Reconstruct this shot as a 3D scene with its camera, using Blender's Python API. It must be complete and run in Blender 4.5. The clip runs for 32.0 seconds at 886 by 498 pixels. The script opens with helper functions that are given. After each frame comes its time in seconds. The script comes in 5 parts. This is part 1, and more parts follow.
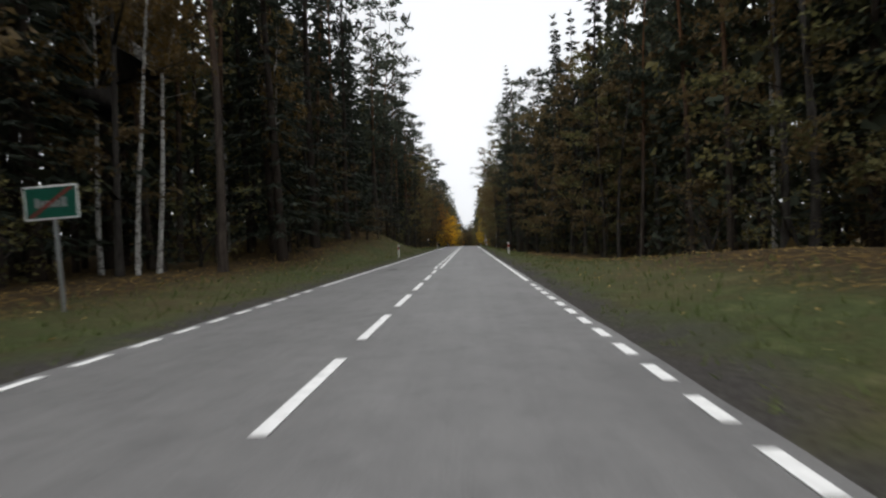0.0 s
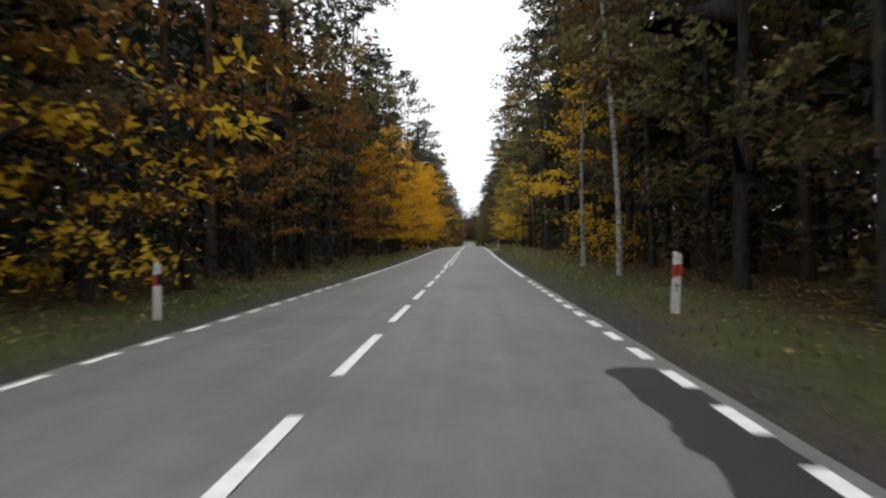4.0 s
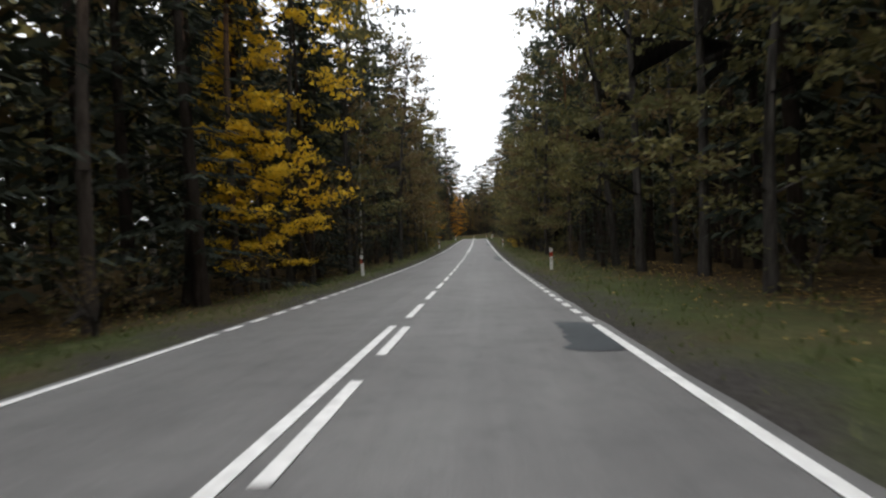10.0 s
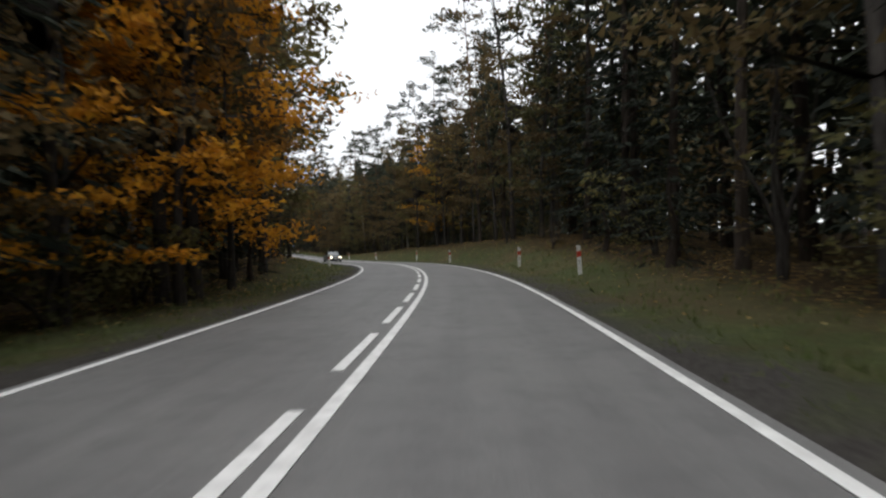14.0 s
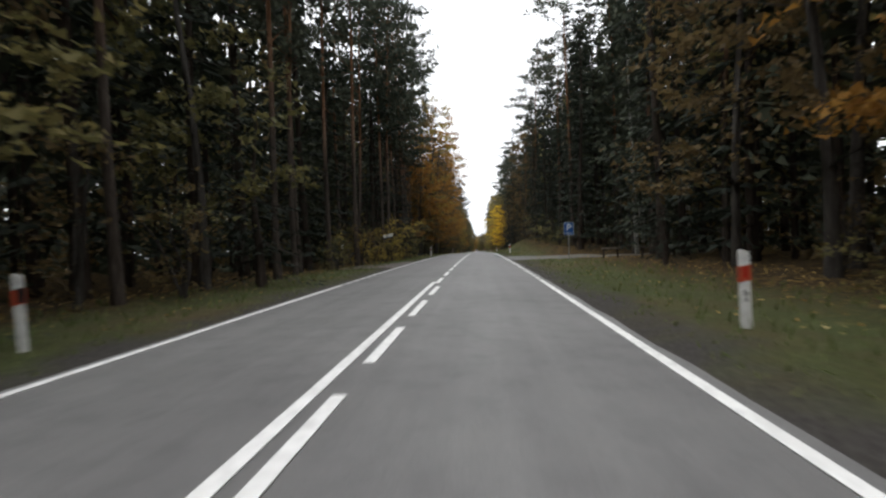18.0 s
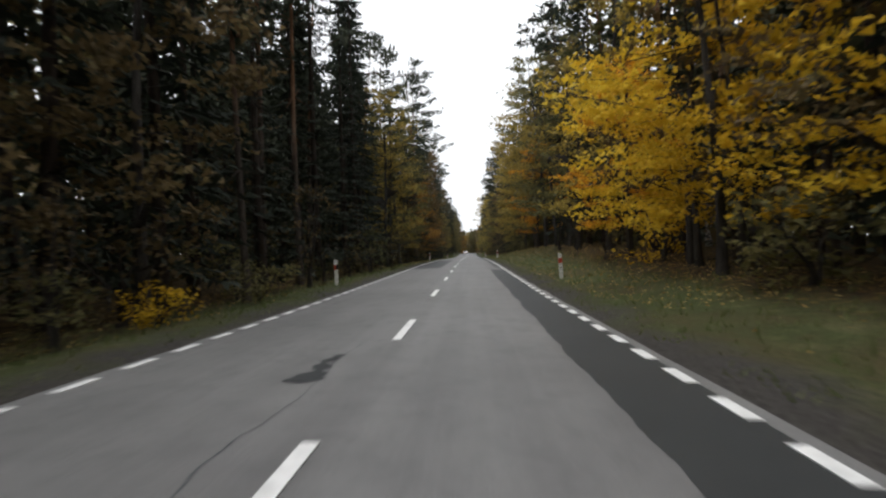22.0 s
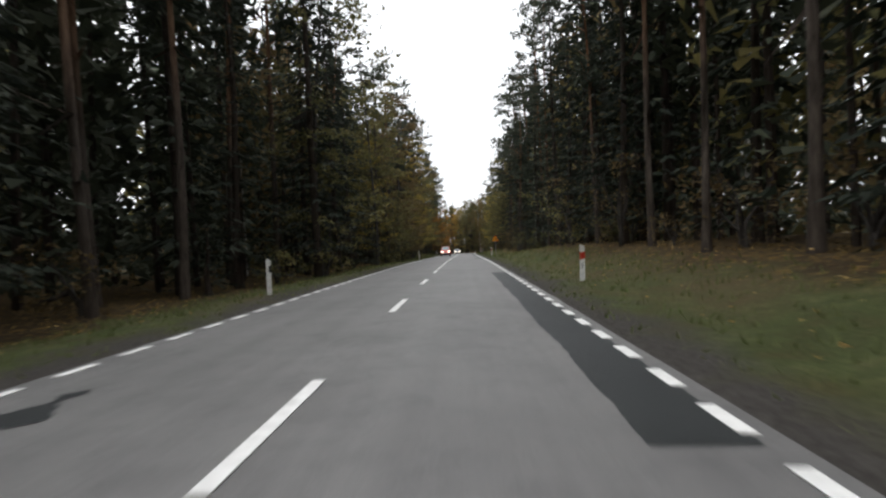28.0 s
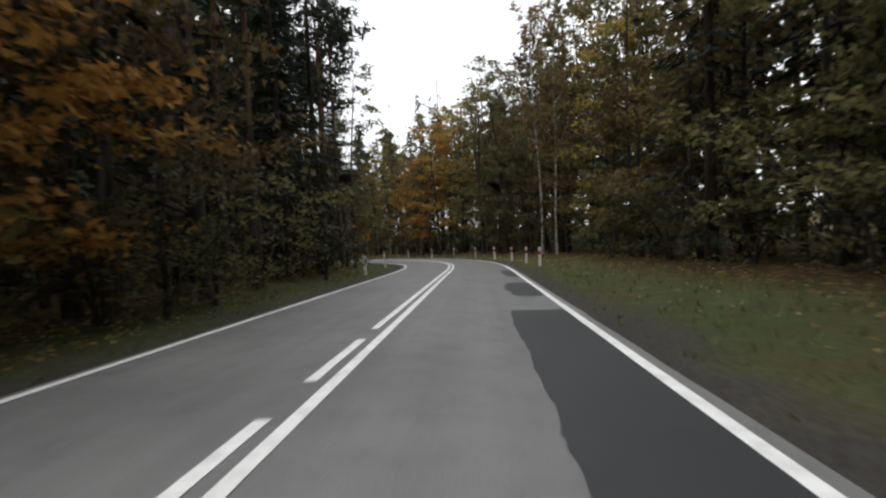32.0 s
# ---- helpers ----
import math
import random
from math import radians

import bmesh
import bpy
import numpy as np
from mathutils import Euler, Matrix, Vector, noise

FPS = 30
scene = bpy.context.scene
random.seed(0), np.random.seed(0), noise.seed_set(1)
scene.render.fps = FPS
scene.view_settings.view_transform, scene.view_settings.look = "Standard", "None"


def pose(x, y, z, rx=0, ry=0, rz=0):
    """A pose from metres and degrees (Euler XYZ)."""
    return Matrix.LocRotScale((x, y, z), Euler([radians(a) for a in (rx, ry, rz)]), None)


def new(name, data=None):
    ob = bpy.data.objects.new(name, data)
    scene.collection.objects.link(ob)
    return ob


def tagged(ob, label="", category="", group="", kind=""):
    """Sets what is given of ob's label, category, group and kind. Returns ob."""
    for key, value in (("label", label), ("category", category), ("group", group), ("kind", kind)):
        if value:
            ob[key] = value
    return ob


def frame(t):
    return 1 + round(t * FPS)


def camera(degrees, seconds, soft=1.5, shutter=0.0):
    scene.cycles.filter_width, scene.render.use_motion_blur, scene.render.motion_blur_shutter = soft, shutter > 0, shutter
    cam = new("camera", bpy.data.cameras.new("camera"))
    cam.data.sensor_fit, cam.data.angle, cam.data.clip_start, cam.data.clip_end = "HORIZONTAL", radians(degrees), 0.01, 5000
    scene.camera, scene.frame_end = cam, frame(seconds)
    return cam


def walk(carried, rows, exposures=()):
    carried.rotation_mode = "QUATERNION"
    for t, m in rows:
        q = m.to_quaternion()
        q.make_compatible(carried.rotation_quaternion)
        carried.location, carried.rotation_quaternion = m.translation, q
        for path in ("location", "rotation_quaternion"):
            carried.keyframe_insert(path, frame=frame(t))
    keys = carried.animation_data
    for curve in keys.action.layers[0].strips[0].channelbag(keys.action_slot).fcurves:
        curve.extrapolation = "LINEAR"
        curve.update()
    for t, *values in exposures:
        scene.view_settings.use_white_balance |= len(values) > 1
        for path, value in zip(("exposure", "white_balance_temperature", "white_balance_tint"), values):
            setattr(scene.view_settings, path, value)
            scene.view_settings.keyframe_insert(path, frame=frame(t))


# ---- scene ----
# ---- camera and its drive ----
cam = camera(82.1, 32.0, soft=2.3, shutter=0.1)
PATH = [
    (0.0, pose(1.370, 0.000, 1.207, 89.050, 1.910, 2.880)),
    (1.0, pose(1.316, 35.000, 1.194, 88.968, 1.921, 3.259)),
    (2.0, pose(1.374, 70.000, 1.193, 89.925, 1.434, 3.723)),
    (3.0, pose(1.444, 105.000, 1.097, 88.028, 2.040, 3.759)),
    (4.0, pose(1.250, 140.000, 0.639, 88.220, 1.300, 3.200)),
    (5.0, pose(1.250, 175.000, 0.032, 88.735, 1.300, 3.200)),
    (6.0, pose(1.346, 210.000, -0.287, 88.983, 2.934, 2.801)),
    (7.0, pose(1.287, 245.000, -1.024, 87.933, 1.880, 3.339)),
    (8.0, pose(1.290, 280.000, -2.004, 88.285, 2.134, 3.806)),
    (9.0, pose(1.252, 315.000, -3.257, 86.843, 2.202, 3.142)),
    (10.0, pose(1.302, 350.000, -4.727, 88.421, 2.236, 4.056)),
    (11.0, pose(1.184, 385.000, -5.446, 89.258, 1.832, 3.970)),
    (12.0, pose(1.149, 420.000, -5.463, 89.782, 2.167, 2.678)),
    (13.0, pose(1.165, 455.000, -5.131, 89.979, 2.037, 3.037)),
    (14.0, pose(1.184, 490.001, -4.997, 89.386, 1.470, 3.190)),
    (15.0, pose(-2.162, 525.020, -5.252, 88.430, -0.450, 15.350)),
    (16.0, pose(-14.800, 557.850, -5.841, 88.765, 1.300, 30.147)),
    (17.0, pose(-30.689, 589.037, -5.851, 89.835, 1.300, 30.200)),
    (18.0, pose(-46.562, 620.231, -5.439, 89.850, 1.920, 31.169)),
    (19.0, pose(-62.630, 651.325, -5.035, 89.480, 1.745, 29.560)),
    (20.0, pose(-78.450, 682.546, -5.127, 89.081, 1.622, 29.654)),
    (21.0, pose(-94.233, 713.785, -5.459, 89.325, 2.149, 30.808)),
    (22.0, pose(-110.304, 744.879, -5.993, 89.870, 1.777, 30.054)),
    (23.0, pose(-126.207, 776.057, -6.122, 89.987, 1.485, 29.744)),
    (24.0, pose(-141.832, 807.377, -6.384, 89.243, 2.116, 30.133)),
    (25.0, pose(-157.807, 838.519, -6.999, 88.262, 1.300, 30.200)),
    (26.0, pose(-173.696, 869.704, -7.547, 88.670, 1.300, 30.200)),
    (27.0, pose(-189.511, 900.927, -7.696, 89.651, 2.022, 29.694)),
    (28.0, pose(-205.373, 932.127, -7.627, 89.236, 2.513, 29.465)),
    (29.0, pose(-221.190, 963.349, -7.864, 88.432, 2.318, 30.016)),
    (30.0, pose(-237.244, 994.450, -8.438, 88.099, 2.205, 30.036)),
    (31.0, pose(-253.140, 1025.633, -8.935, 88.414, 2.338, 29.361)),
    (32.0, pose(-268.824, 1056.922, -9.865, 87.918, 3.074, 30.790)),
]
walk(cam, PATH, exposures=[(0.0, -0.23), (1.0, -0.28), (2.0, -0.04), (3.0, -0.06), (6.0, 0.19), (7.0, 0.08), (8.0, -0.06), (9.0, -0.09), (10.0, 0.20), (12.0, 0.22), (13.0, 0.18), (14.0, -0.06), (15.0, 0.10), (18.0, 0.26), (19.0, 0.28), (20.0, 0.04), (22.0, 0.06), (24.0, 0.44), (27.0, 0.38), (28.0, 0.18), (29.0, 0.24), (30.0, 0.10), (31.0, -0.02), (32.0, -0.02)])
SKY_STRENGTH = 0.128

# ---- light: an overcast autumn day ----
world = bpy.data.worlds.new("overcast_sky")
scene.world = world
world.use_nodes = True
wn, wl = world.node_tree.nodes, world.node_tree.links
wn.clear()
sky = wn.new("ShaderNodeTexSky")
sky.sky_type = "NISHITA"
sky.sun_disc = False
sky.sun_elevation, sky.sun_rotation = radians(72), radians(200)
sky.air_density, sky.dust_density, sky.ozone_density = 1.0, 6.0, 1.0
grey = wn.new("ShaderNodeHueSaturation")
grey.inputs["Saturation"].default_value = 0.12
veil = wn.new("ShaderNodeMix")
veil.data_type = "RGBA"
veil.inputs["Factor"].default_value = 0.65
veil.inputs["B"].default_value = (12.5, 12.8, 13.3, 1)
back = wn.new("ShaderNodeBackground")
back.inputs["Strength"].default_value = SKY_STRENGTH
wout = wn.new("ShaderNodeOutputWorld")
wl.new(sky.outputs["Color"], grey.inputs["Color"])
wl.new(grey.outputs["Color"], veil.inputs["A"])
wl.new(veil.outputs["Result"], back.inputs["Color"])
wl.new(back.outputs["Background"], wout.inputs["Surface"])
sun = new("sun", bpy.data.lights.new("sun", "SUN"))
sun.data.energy, sun.data.angle, sun.data.color = 1.5, radians(75), (1.0, 0.985, 0.96)
sun.matrix_world = pose(0, 0, 60, 18, 0, -20)

# ---- road line ----
STEP = 1.0
S0, S1 = -80.0, 1330.0
BENDS = [(488.0, 562.0, 27.0), (1141.0, 1216.0, 72.0)]
SLOPES = [(-100, 0), (80, 0), (150, -.022), (185, -.005), (245, -.028), (285, -.028), (320, -.05), (400, 0), (440, .012),
          (470, .005), (540, -.02), (600, .012), (640, .012), (700, -.006), (760, -.018), (790, 0), (800, 0), (860, -.02),
          (900, -.015), (950, .005), (985, -.003), (1040, -.02), (1060, -.01), (1110, -.03), (1150, -.035), (1240, 0), (1400, 0)]
GRID = np.arange(S0, S1 + STEP, STEP)


def heading_at(s):
    """Degrees to the left of north at s metres along the road; each bend eases in and out."""
    total = 0.0
    for a, b, turn in BENDS:
        k = min(max((s - a) / (b - a), 0.0), 1.0)
        e = 0.25
        if k < e:
            g = k * k / (2 * e)
        elif k < 1 - e:
            g = e / 2 + (k - e)
        else:
            g = (1 - e) - (1 - k) ** 2 / (2 * e)
        total += turn * g / (1 - e)
    return total


HEAD = np.radians([heading_at(s) for s in GRID])
SLOPE = np.interp(GRID, [p[0] for p in SLOPES], [p[1] for p in SLOPES])
RX = np.concatenate([[0], np.cumsum(-np.sin(HEAD[:-1]) * STEP)])
RY = np.concatenate([[0], np.cumsum(np.cos(HEAD[:-1]) * STEP)]) + S0
RZ = np.concatenate([[0], np.cumsum(SLOPE[:-1] * STEP)])
RZ = RZ - np.interp(0, GRID, RZ)
CROWN = 0.02


def road_at(s):
    return (float(np.interp(s, GRID, RX)), float(np.interp(s, GRID, RY)), float(np.interp(s, GRID, RZ)),
            float(np.interp(s, GRID, HEAD)), float(np.interp(s, GRID, SLOPE)))


def spot(s, u, dz=0.0):
    """World place u metres to the right of the road's middle, dz over its middle's height."""
    x, y, z, h, g = road_at(s)
    return (x + u * math.cos(h), y + u * math.sin(h), z + dz)

# ---- materials ----
def material(name, rough=0.9, metal=0.0, spec=0.3):
    m = bpy.data.materials.new(name)
    m.use_nodes = True
    b = m.node_tree.nodes["Principled BSDF"]
    b.inputs["Roughness"].default_value, b.inputs["Metallic"].default_value = rough, metal
    b.inputs["Specular IOR Level"].default_value = spec
    return m, m.node_tree.nodes, m.node_tree.links, b


def noise_node(n, l, scale, detail=4.0, coord=None, rough=0.6):
    t = n.new("ShaderNodeTexNoise")
    t.inputs["Scale"].default_value, t.inputs["Detail"].default_value, t.inputs["Roughness"].default_value = scale, detail, rough
    if coord is not None:
        l.new(coord, t.inputs["Vector"])
    return t


def ramp(n, l, fac, stops):
    r = n.new("ShaderNodeValToRGB")
    while len(r.color_ramp.elements) < len(stops):
        r.color_ramp.elements.new(0.5)
    for e, (p, c) in zip(r.color_ramp.elements, stops):
        e.position, e.color = p, (*c, 1)
    l.new(fac, r.inputs["Fac"])
    return r.outputs["Color"]


def blend(n, l, fac, a, b, mode="MIX"):
    m = n.new("ShaderNodeMix")
    m.data_type, m.blend_type = "RGBA", mode
    for sock, v in ((m.inputs["Factor"], fac), (m.inputs["A"], a), (m.inputs["B"], b)):
        if isinstance(v, (int, float)):
            sock.default_value = v
        elif isinstance(v, tuple):
            sock.default_value = (*v, 1)
        else:
            l.new(v, sock)
    return m.outputs["Result"]


def bump(n, l, b, height, strength=0.4, distance=0.02):
    k = n.new("ShaderNodeBump")
    k.inputs["Strength"].default_value, k.inputs["Distance"].default_value = strength, distance
    l.new(height, k.inputs["Height"])
    l.new(k.outputs["Normal"], b.inputs["Normal"])


def plain(name, colour, rough=0.6, metal=0.0, vary=0.12, scale=9.0, spec=0.3):
    """A painted or plain surface with a little dirt in it."""
    m, n, l, b = material(name, rough, metal, spec)
    co = n.new("ShaderNodeTexCoord").outputs["Object"]
    t = noise_node(n, l, scale, 5, co)
    dark = tuple(c * (1 - 2.2 * vary) for c in colour)
    l.new(ramp(n, l, t.outputs["Fac"], [(0.35, dark), (0.6, colour)]), b.inputs["Base Color"])
    return m


def leaf_material(name, tones, gloss=0.7, mixed=0.42):
    """Foliage: tone differs from tree to tree, from bough to bough and a little from leaf to leaf."""
    m, n, l, b = material(name, gloss, 0, 0.15)
    obj = n.new("ShaderNodeTexCoord").outputs["Object"]
    oi = n.new("ShaderNodeObjectInfo")
    ge = n.new("ShaderNodeNewGeometry")
    bough = noise_node(n, l, 0.75, 3, obj, 0.7)
    total = None
    for out, share, shift in ((ge.outputs["Random Per Island"], 0.32, 0.0), (oi.outputs["Random"], 0.3, 0.0), (bough.outputs["Fac"], 1.0, -0.31)):
        k = n.new("ShaderNodeMath")
        k.operation = "MULTIPLY_ADD"
        k.inputs[1].default_value, k.inputs[2].default_value = share, shift
        l.new(out, k.inputs[0])
        if total is not None:
            l.new(total, k.inputs[2])
            if shift:
                z = n.new("ShaderNodeMath")
                z.inputs[1].default_value = shift
                l.new(k.outputs[0], z.inputs[0])
                k = z
        total = k.outputs[0]
    stops = [(i / (len(tones) - 1) * 0.9 + 0.05, c) for i, c in enumerate(tones)]
    col = ramp(n, l, total, stops)
    l.new(col, b.inputs["Base Color"])
    tr = n.new("ShaderNodeBsdfTranslucent")
    l.new(col, tr.inputs["Color"])
    mx = n.new("ShaderNodeMixShader")
    mx.inputs[0].default_value = mixed
    l.new(b.outputs[0], mx.inputs[1])
    l.new(tr.outputs[0], mx.inputs[2])
    l.new(mx.outputs[0], n["Material Output"].inputs["Surface"])
    return m


def asphalt(name, low, high, grain=1.0, streaks=True):
    m, n, l, b = material(name, 0.6, 0, 0.45)
    uv = n.new("ShaderNodeUVMap").outputs["UV"]
    obj = n.new("ShaderNodeTexCoord").outputs["Object"]
    fine = noise_node(n, l, 95 * grain, 3, obj)
    wide = noise_node(n, l, 0.35, 5, obj)
    col = ramp(n, l, wide.outputs["Fac"], [(0.3, low), (0.7, high)])
    if streaks:
        mp = n.new("ShaderNodeMapping")
        mp.inputs["Scale"].default_value = (1.5, 0.035, 1)
        l.new(uv, mp.inputs["Vector"])
        st = noise_node(n, l, 1.6, 4, mp.outputs["Vector"])
        col = blend(n, l, 0.55, col, ramp(n, l, st.outputs["Fac"], [(0.3, (0.74, 0.74, 0.74)), (0.7, (1.1, 1.1, 1.1))]), "MULTIPLY")
    spots = noise_node(n, l, 2.3, 6, obj, 0.7)
    col = blend(n, l, 0.5, col, ramp(n, l, spots.outputs["Fac"], [(0.3, (0.6, 0.6, 0.6)), (0.5, (1, 1, 1)), (0.72, (1.12, 1.11, 1.09))]), "MULTIPLY")
    col = blend(n, l, 0.6, col, ramp(n, l, fine.outputs["Fac"], [(0.3, (0.6, 0.6, 0.6)), (0.7, (1.35, 1.35, 1.35))]), "MULTIPLY")
    l.new(col, b.inputs["Base Color"])
    bump(n, l, b, fine.outputs["Fac"], 0.5, 0.006)
    return m


def ground_material():
    """Grass at the roadside, leaf litter and needles under the trees, bare grit at the asphalt's edge."""
    m, n, l, b = material("verge_ground", 0.95, 0, 0.1)
    uv = n.new("ShaderNodeUVMap").outputs["UV"]
    obj = n.new("ShaderNodeTexCoord").outputs["Object"]
    sep = n.new("ShaderNodeSeparateXYZ")
    l.new(uv, sep.inputs[0])
    ab = n.new("ShaderNodeMath")
    ab.operation = "ABSOLUTE"
    l.new(sep.outputs["X"], ab.inputs[0])
    wob = noise_node(n, l, 0.5, 5, obj)
    sh = n.new("ShaderNodeMath")
    sh.operation = "MULTIPLY_ADD"
    sh.inputs[1].default_value = 3.2
    l.new(wob.outputs["Fac"], sh.inputs[0])
    l.new(ab.outputs[0], sh.inputs[2])
    g1 = noise_node(n, l, 1.2, 6, obj, 0.7)
    g2 = noise_node(n, l, 14, 5, obj, 0.7)
    grass = ramp(n, l, g1.outputs["Fac"], [(0.28, (0.046, 0.042, 0.021)), (0.39, (0.067, 0.066, 0.030)), (0.47, (0.057, 0.066, 0.028)), (0.57, (0.066, 0.081, 0.033)), (0.65, (0.093, 0.098, 0.046)), (0.77, (0.144, 0.140, 0.079))])
    grass = blend(n, l, 0.7, grass, ramp(n, l, g2.outputs["Fac"], [(0.3, (0.45, 0.45, 0.45)), (0.7, (1.5, 1.5, 1.4))]), "MULTIPLY")
    g3 = noise_node(n, l, 0.22, 4, obj)
    grass = blend(n, l, ramp(n, l, g3.outputs["Fac"], [(0.45, (0, 0, 0)), (0.66, (0.55, 0.55, 0.55))]), grass, ramp(n, l, g2.outputs["Fac"], [(0.3, (0.055, 0.036, 0.022)), (0.7, (0.15, 0.105, 0.06))]))
    vor = n.new("ShaderNodeTexVoronoi")
    vor.inputs["Scale"].default_value = 7.0
    l.new(obj, vor.inputs["Vector"])
    vs = n.new("ShaderNodeSeparateColor")
    l.new(vor.outputs["Color"], vs.inputs[0])
    # leaf litter, its tones lowered to carry the shade under the trees
    litter = ramp(n, l, vs.outputs["Red"], [(0.0, (0.03, 0.022, 0.013)), (0.6, (0.05, 0.035, 0.018)), (0.85, (0.085, 0.055, 0.022)), (1.0, (0.2, 0.13, 0.035))])
    grit = ramp(n, l, g2.outputs["Fac"], [(0.3, (0.034, 0.031, 0.028)), (0.7, (0.086, 0.080, 0.074))])
    mr1 = n.new("ShaderNodeMapRange")
    mr1.inputs["From Min"].default_value, mr1.inputs["From Max"].default_value = 5.1, 6.1
    l.new(sh.outputs[0], mr1.inputs["Value"])
    mr2 = n.new("ShaderNodeMapRange")
    mr2.inputs["From Min"].default_value, mr2.inputs["From Max"].default_value = 7.8, 9.6
    l.new(sh.outputs[0], mr2.inputs["Value"])
    col = blend(n, l, mr1.outputs[0], grit, grass)
    col = blend(n, l, mr2.outputs[0], col, litter)
    l.new(col, b.inputs["Base Color"])
    bump(n, l, b, g2.outputs["Fac"], 0.9, 0.06)
    return m


def bark(name, low, high, bands=None, zfade=None):
    m, n, l, b = material(name, 0.95, 0, 0.1)
    obj = n.new("ShaderNodeTexCoord").outputs["Object"]
    mp = n.new("ShaderNodeMapping")
    mp.inputs["Scale"].default_value = (9, 9, 1.6)
    l.new(obj, mp.inputs["Vector"])
    t = noise_node(n, l, 1.0, 6, mp.outputs["Vector"], 0.7)
    col = ramp(n, l, t.outputs["Fac"], [(0.35, low), (0.65, high)])
    if zfade:
        sep = n.new("ShaderNodeSeparateXYZ")
        l.new(obj, sep.inputs[0])
        mr = n.new("ShaderNodeMapRange")
        mr.inputs["From Min"].default_value, mr.inputs["From Max"].default_value = zfade[0], zfade[1]
        l.new(sep.outputs["Z"], mr.inputs["Value"])
        col = blend(n, l, mr.outputs[0], col, ramp(n, l, t.outputs["Fac"], [(0.3, zfade[2]), (0.7, zfade[3])]))
    if bands:
        mb = n.new("ShaderNodeMapping")
        mb.inputs["Scale"].default_value = (4.0, 4.0, 5.5)
        l.new(obj, mb.inputs["Vector"])
        tb = noise_node(n, l, 1.6, 5, mb.outputs["Vector"], 0.65)
        col = blend(n, l, ramp(n, l, tb.outputs["Fac"], [(0.46, (0, 0, 0)), (0.62, (0.9, 0.9, 0.9))]), col, bands)
    l.new(col, b.inputs["Base Color"])
    bump(n, l, b, t.outputs["Fac"], 0.7, 0.03)
    return m


ASPHALT = asphalt("worn_asphalt", (0.142, 0.14, 0.139), (0.19, 0.187, 0.186))
PATCH = asphalt("worn_patch_asphalt", (0.036, 0.043, 0.048), (0.068, 0.079, 0.085), 1.0, False)
FRESH_PATCH = asphalt("fresh_patch_asphalt", (0.017, 0.020, 0.021), (0.032, 0.035, 0.037), 1.0, False)
PAINT = plain("road_paint", (0.86, 0.86, 0.85), 0.6, vary=0.1, scale=6)
GROUND = ground_material()
FAR_GROUND = plain("forest_floor", (0.07, 0.05, 0.025), 0.95, vary=0.2, scale=0.6, spec=0.05)
PINE_BARK = bark("pine_bark", (0.030, 0.024, 0.020), (0.089, 0.073, 0.061), zfade=(6, 12, (0.079, 0.040, 0.020), (0.185, 0.099, 0.053)))
SPRUCE_BARK = bark("spruce_bark", (0.021, 0.016, 0.013), (0.058, 0.046, 0.038))
BIRCH_BARK = bark("birch_bark", (0.32, 0.31, 0.29), (0.6, 0.59, 0.56), bands=(0.06, 0.054, 0.048))
GREY_BARK = bark("grey_bark", (0.026, 0.023, 0.021), (0.076, 0.069, 0.062))
NEEDLE = leaf_material("pine_needles", [(0.018, 0.024, 0.018), (0.036, 0.045, 0.032), (0.06, 0.07, 0.046), (0.082, 0.086, 0.058)], mixed=0.15)
SPRUCE = leaf_material("spruce_needles", [(0.012, 0.016, 0.012), (0.024, 0.031, 0.022), (0.042, 0.049, 0.034)], mixed=0.15)
YELLOW = leaf_material("yellow_leaves", [(0.521, 0.311, 0.027), (0.689, 0.445, 0.032), (0.739, 0.512, 0.045), (0.756, 0.580, 0.090)], mixed=0.5)
FLAME = leaf_material("flame_yellow_leaves", [(0.533, 0.267, 0.018), (0.722, 0.396, 0.023), (0.774, 0.456, 0.027), (0.774, 0.516, 0.054)], mixed=0.5)
AMBER = leaf_material("amber_leaves", [(0.3, 0.13, 0.02), (0.6, 0.27, 0.03), (0.75, 0.37, 0.035), (0.78, 0.46, 0.05)], mixed=0.5)
ORANGE = leaf_material("orange_leaves", [(0.096, 0.046, 0.014), (0.253, 0.126, 0.030), (0.338, 0.178, 0.041), (0.341, 0.215, 0.053)], mixed=0.45)
BROWN = leaf_material("brown_leaves", [(0.050, 0.040, 0.023), (0.106, 0.075, 0.036), (0.157, 0.114, 0.051), (0.130, 0.122, 0.056)])
OLIVE = leaf_material("olive_leaves", [(0.047, 0.050, 0.025), (0.100, 0.100, 0.044), (0.172, 0.152, 0.060), (0.242, 0.196, 0.076)])
GOLD = leaf_material("golden_leaves", [(0.108, 0.086, 0.029), (0.245, 0.185, 0.051), (0.391, 0.288, 0.071), (0.473, 0.368, 0.094)], mixed=0.45)
BIRCHLEAF = leaf_material("birch_leaves", [(0.096, 0.066, 0.028), (0.191, 0.127, 0.046), (0.286, 0.193, 0.065)])
GRASS = leaf_material("grass_blades", [(0.073, 0.095, 0.035), (0.101, 0.135, 0.046), (0.140, 0.159, 0.069), (0.219, 0.228, 0.116)])
LITTER = leaf_material("fallen_leaves", [(0.14, 0.085, 0.04), (0.34, 0.22, 0.08), (0.52, 0.39, 0.16), (0.66, 0.57, 0.36)])
DIRT = asphalt("gravel_dirt", (0.080, 0.070, 0.060), (0.152, 0.136, 0.116), 0.35, False)
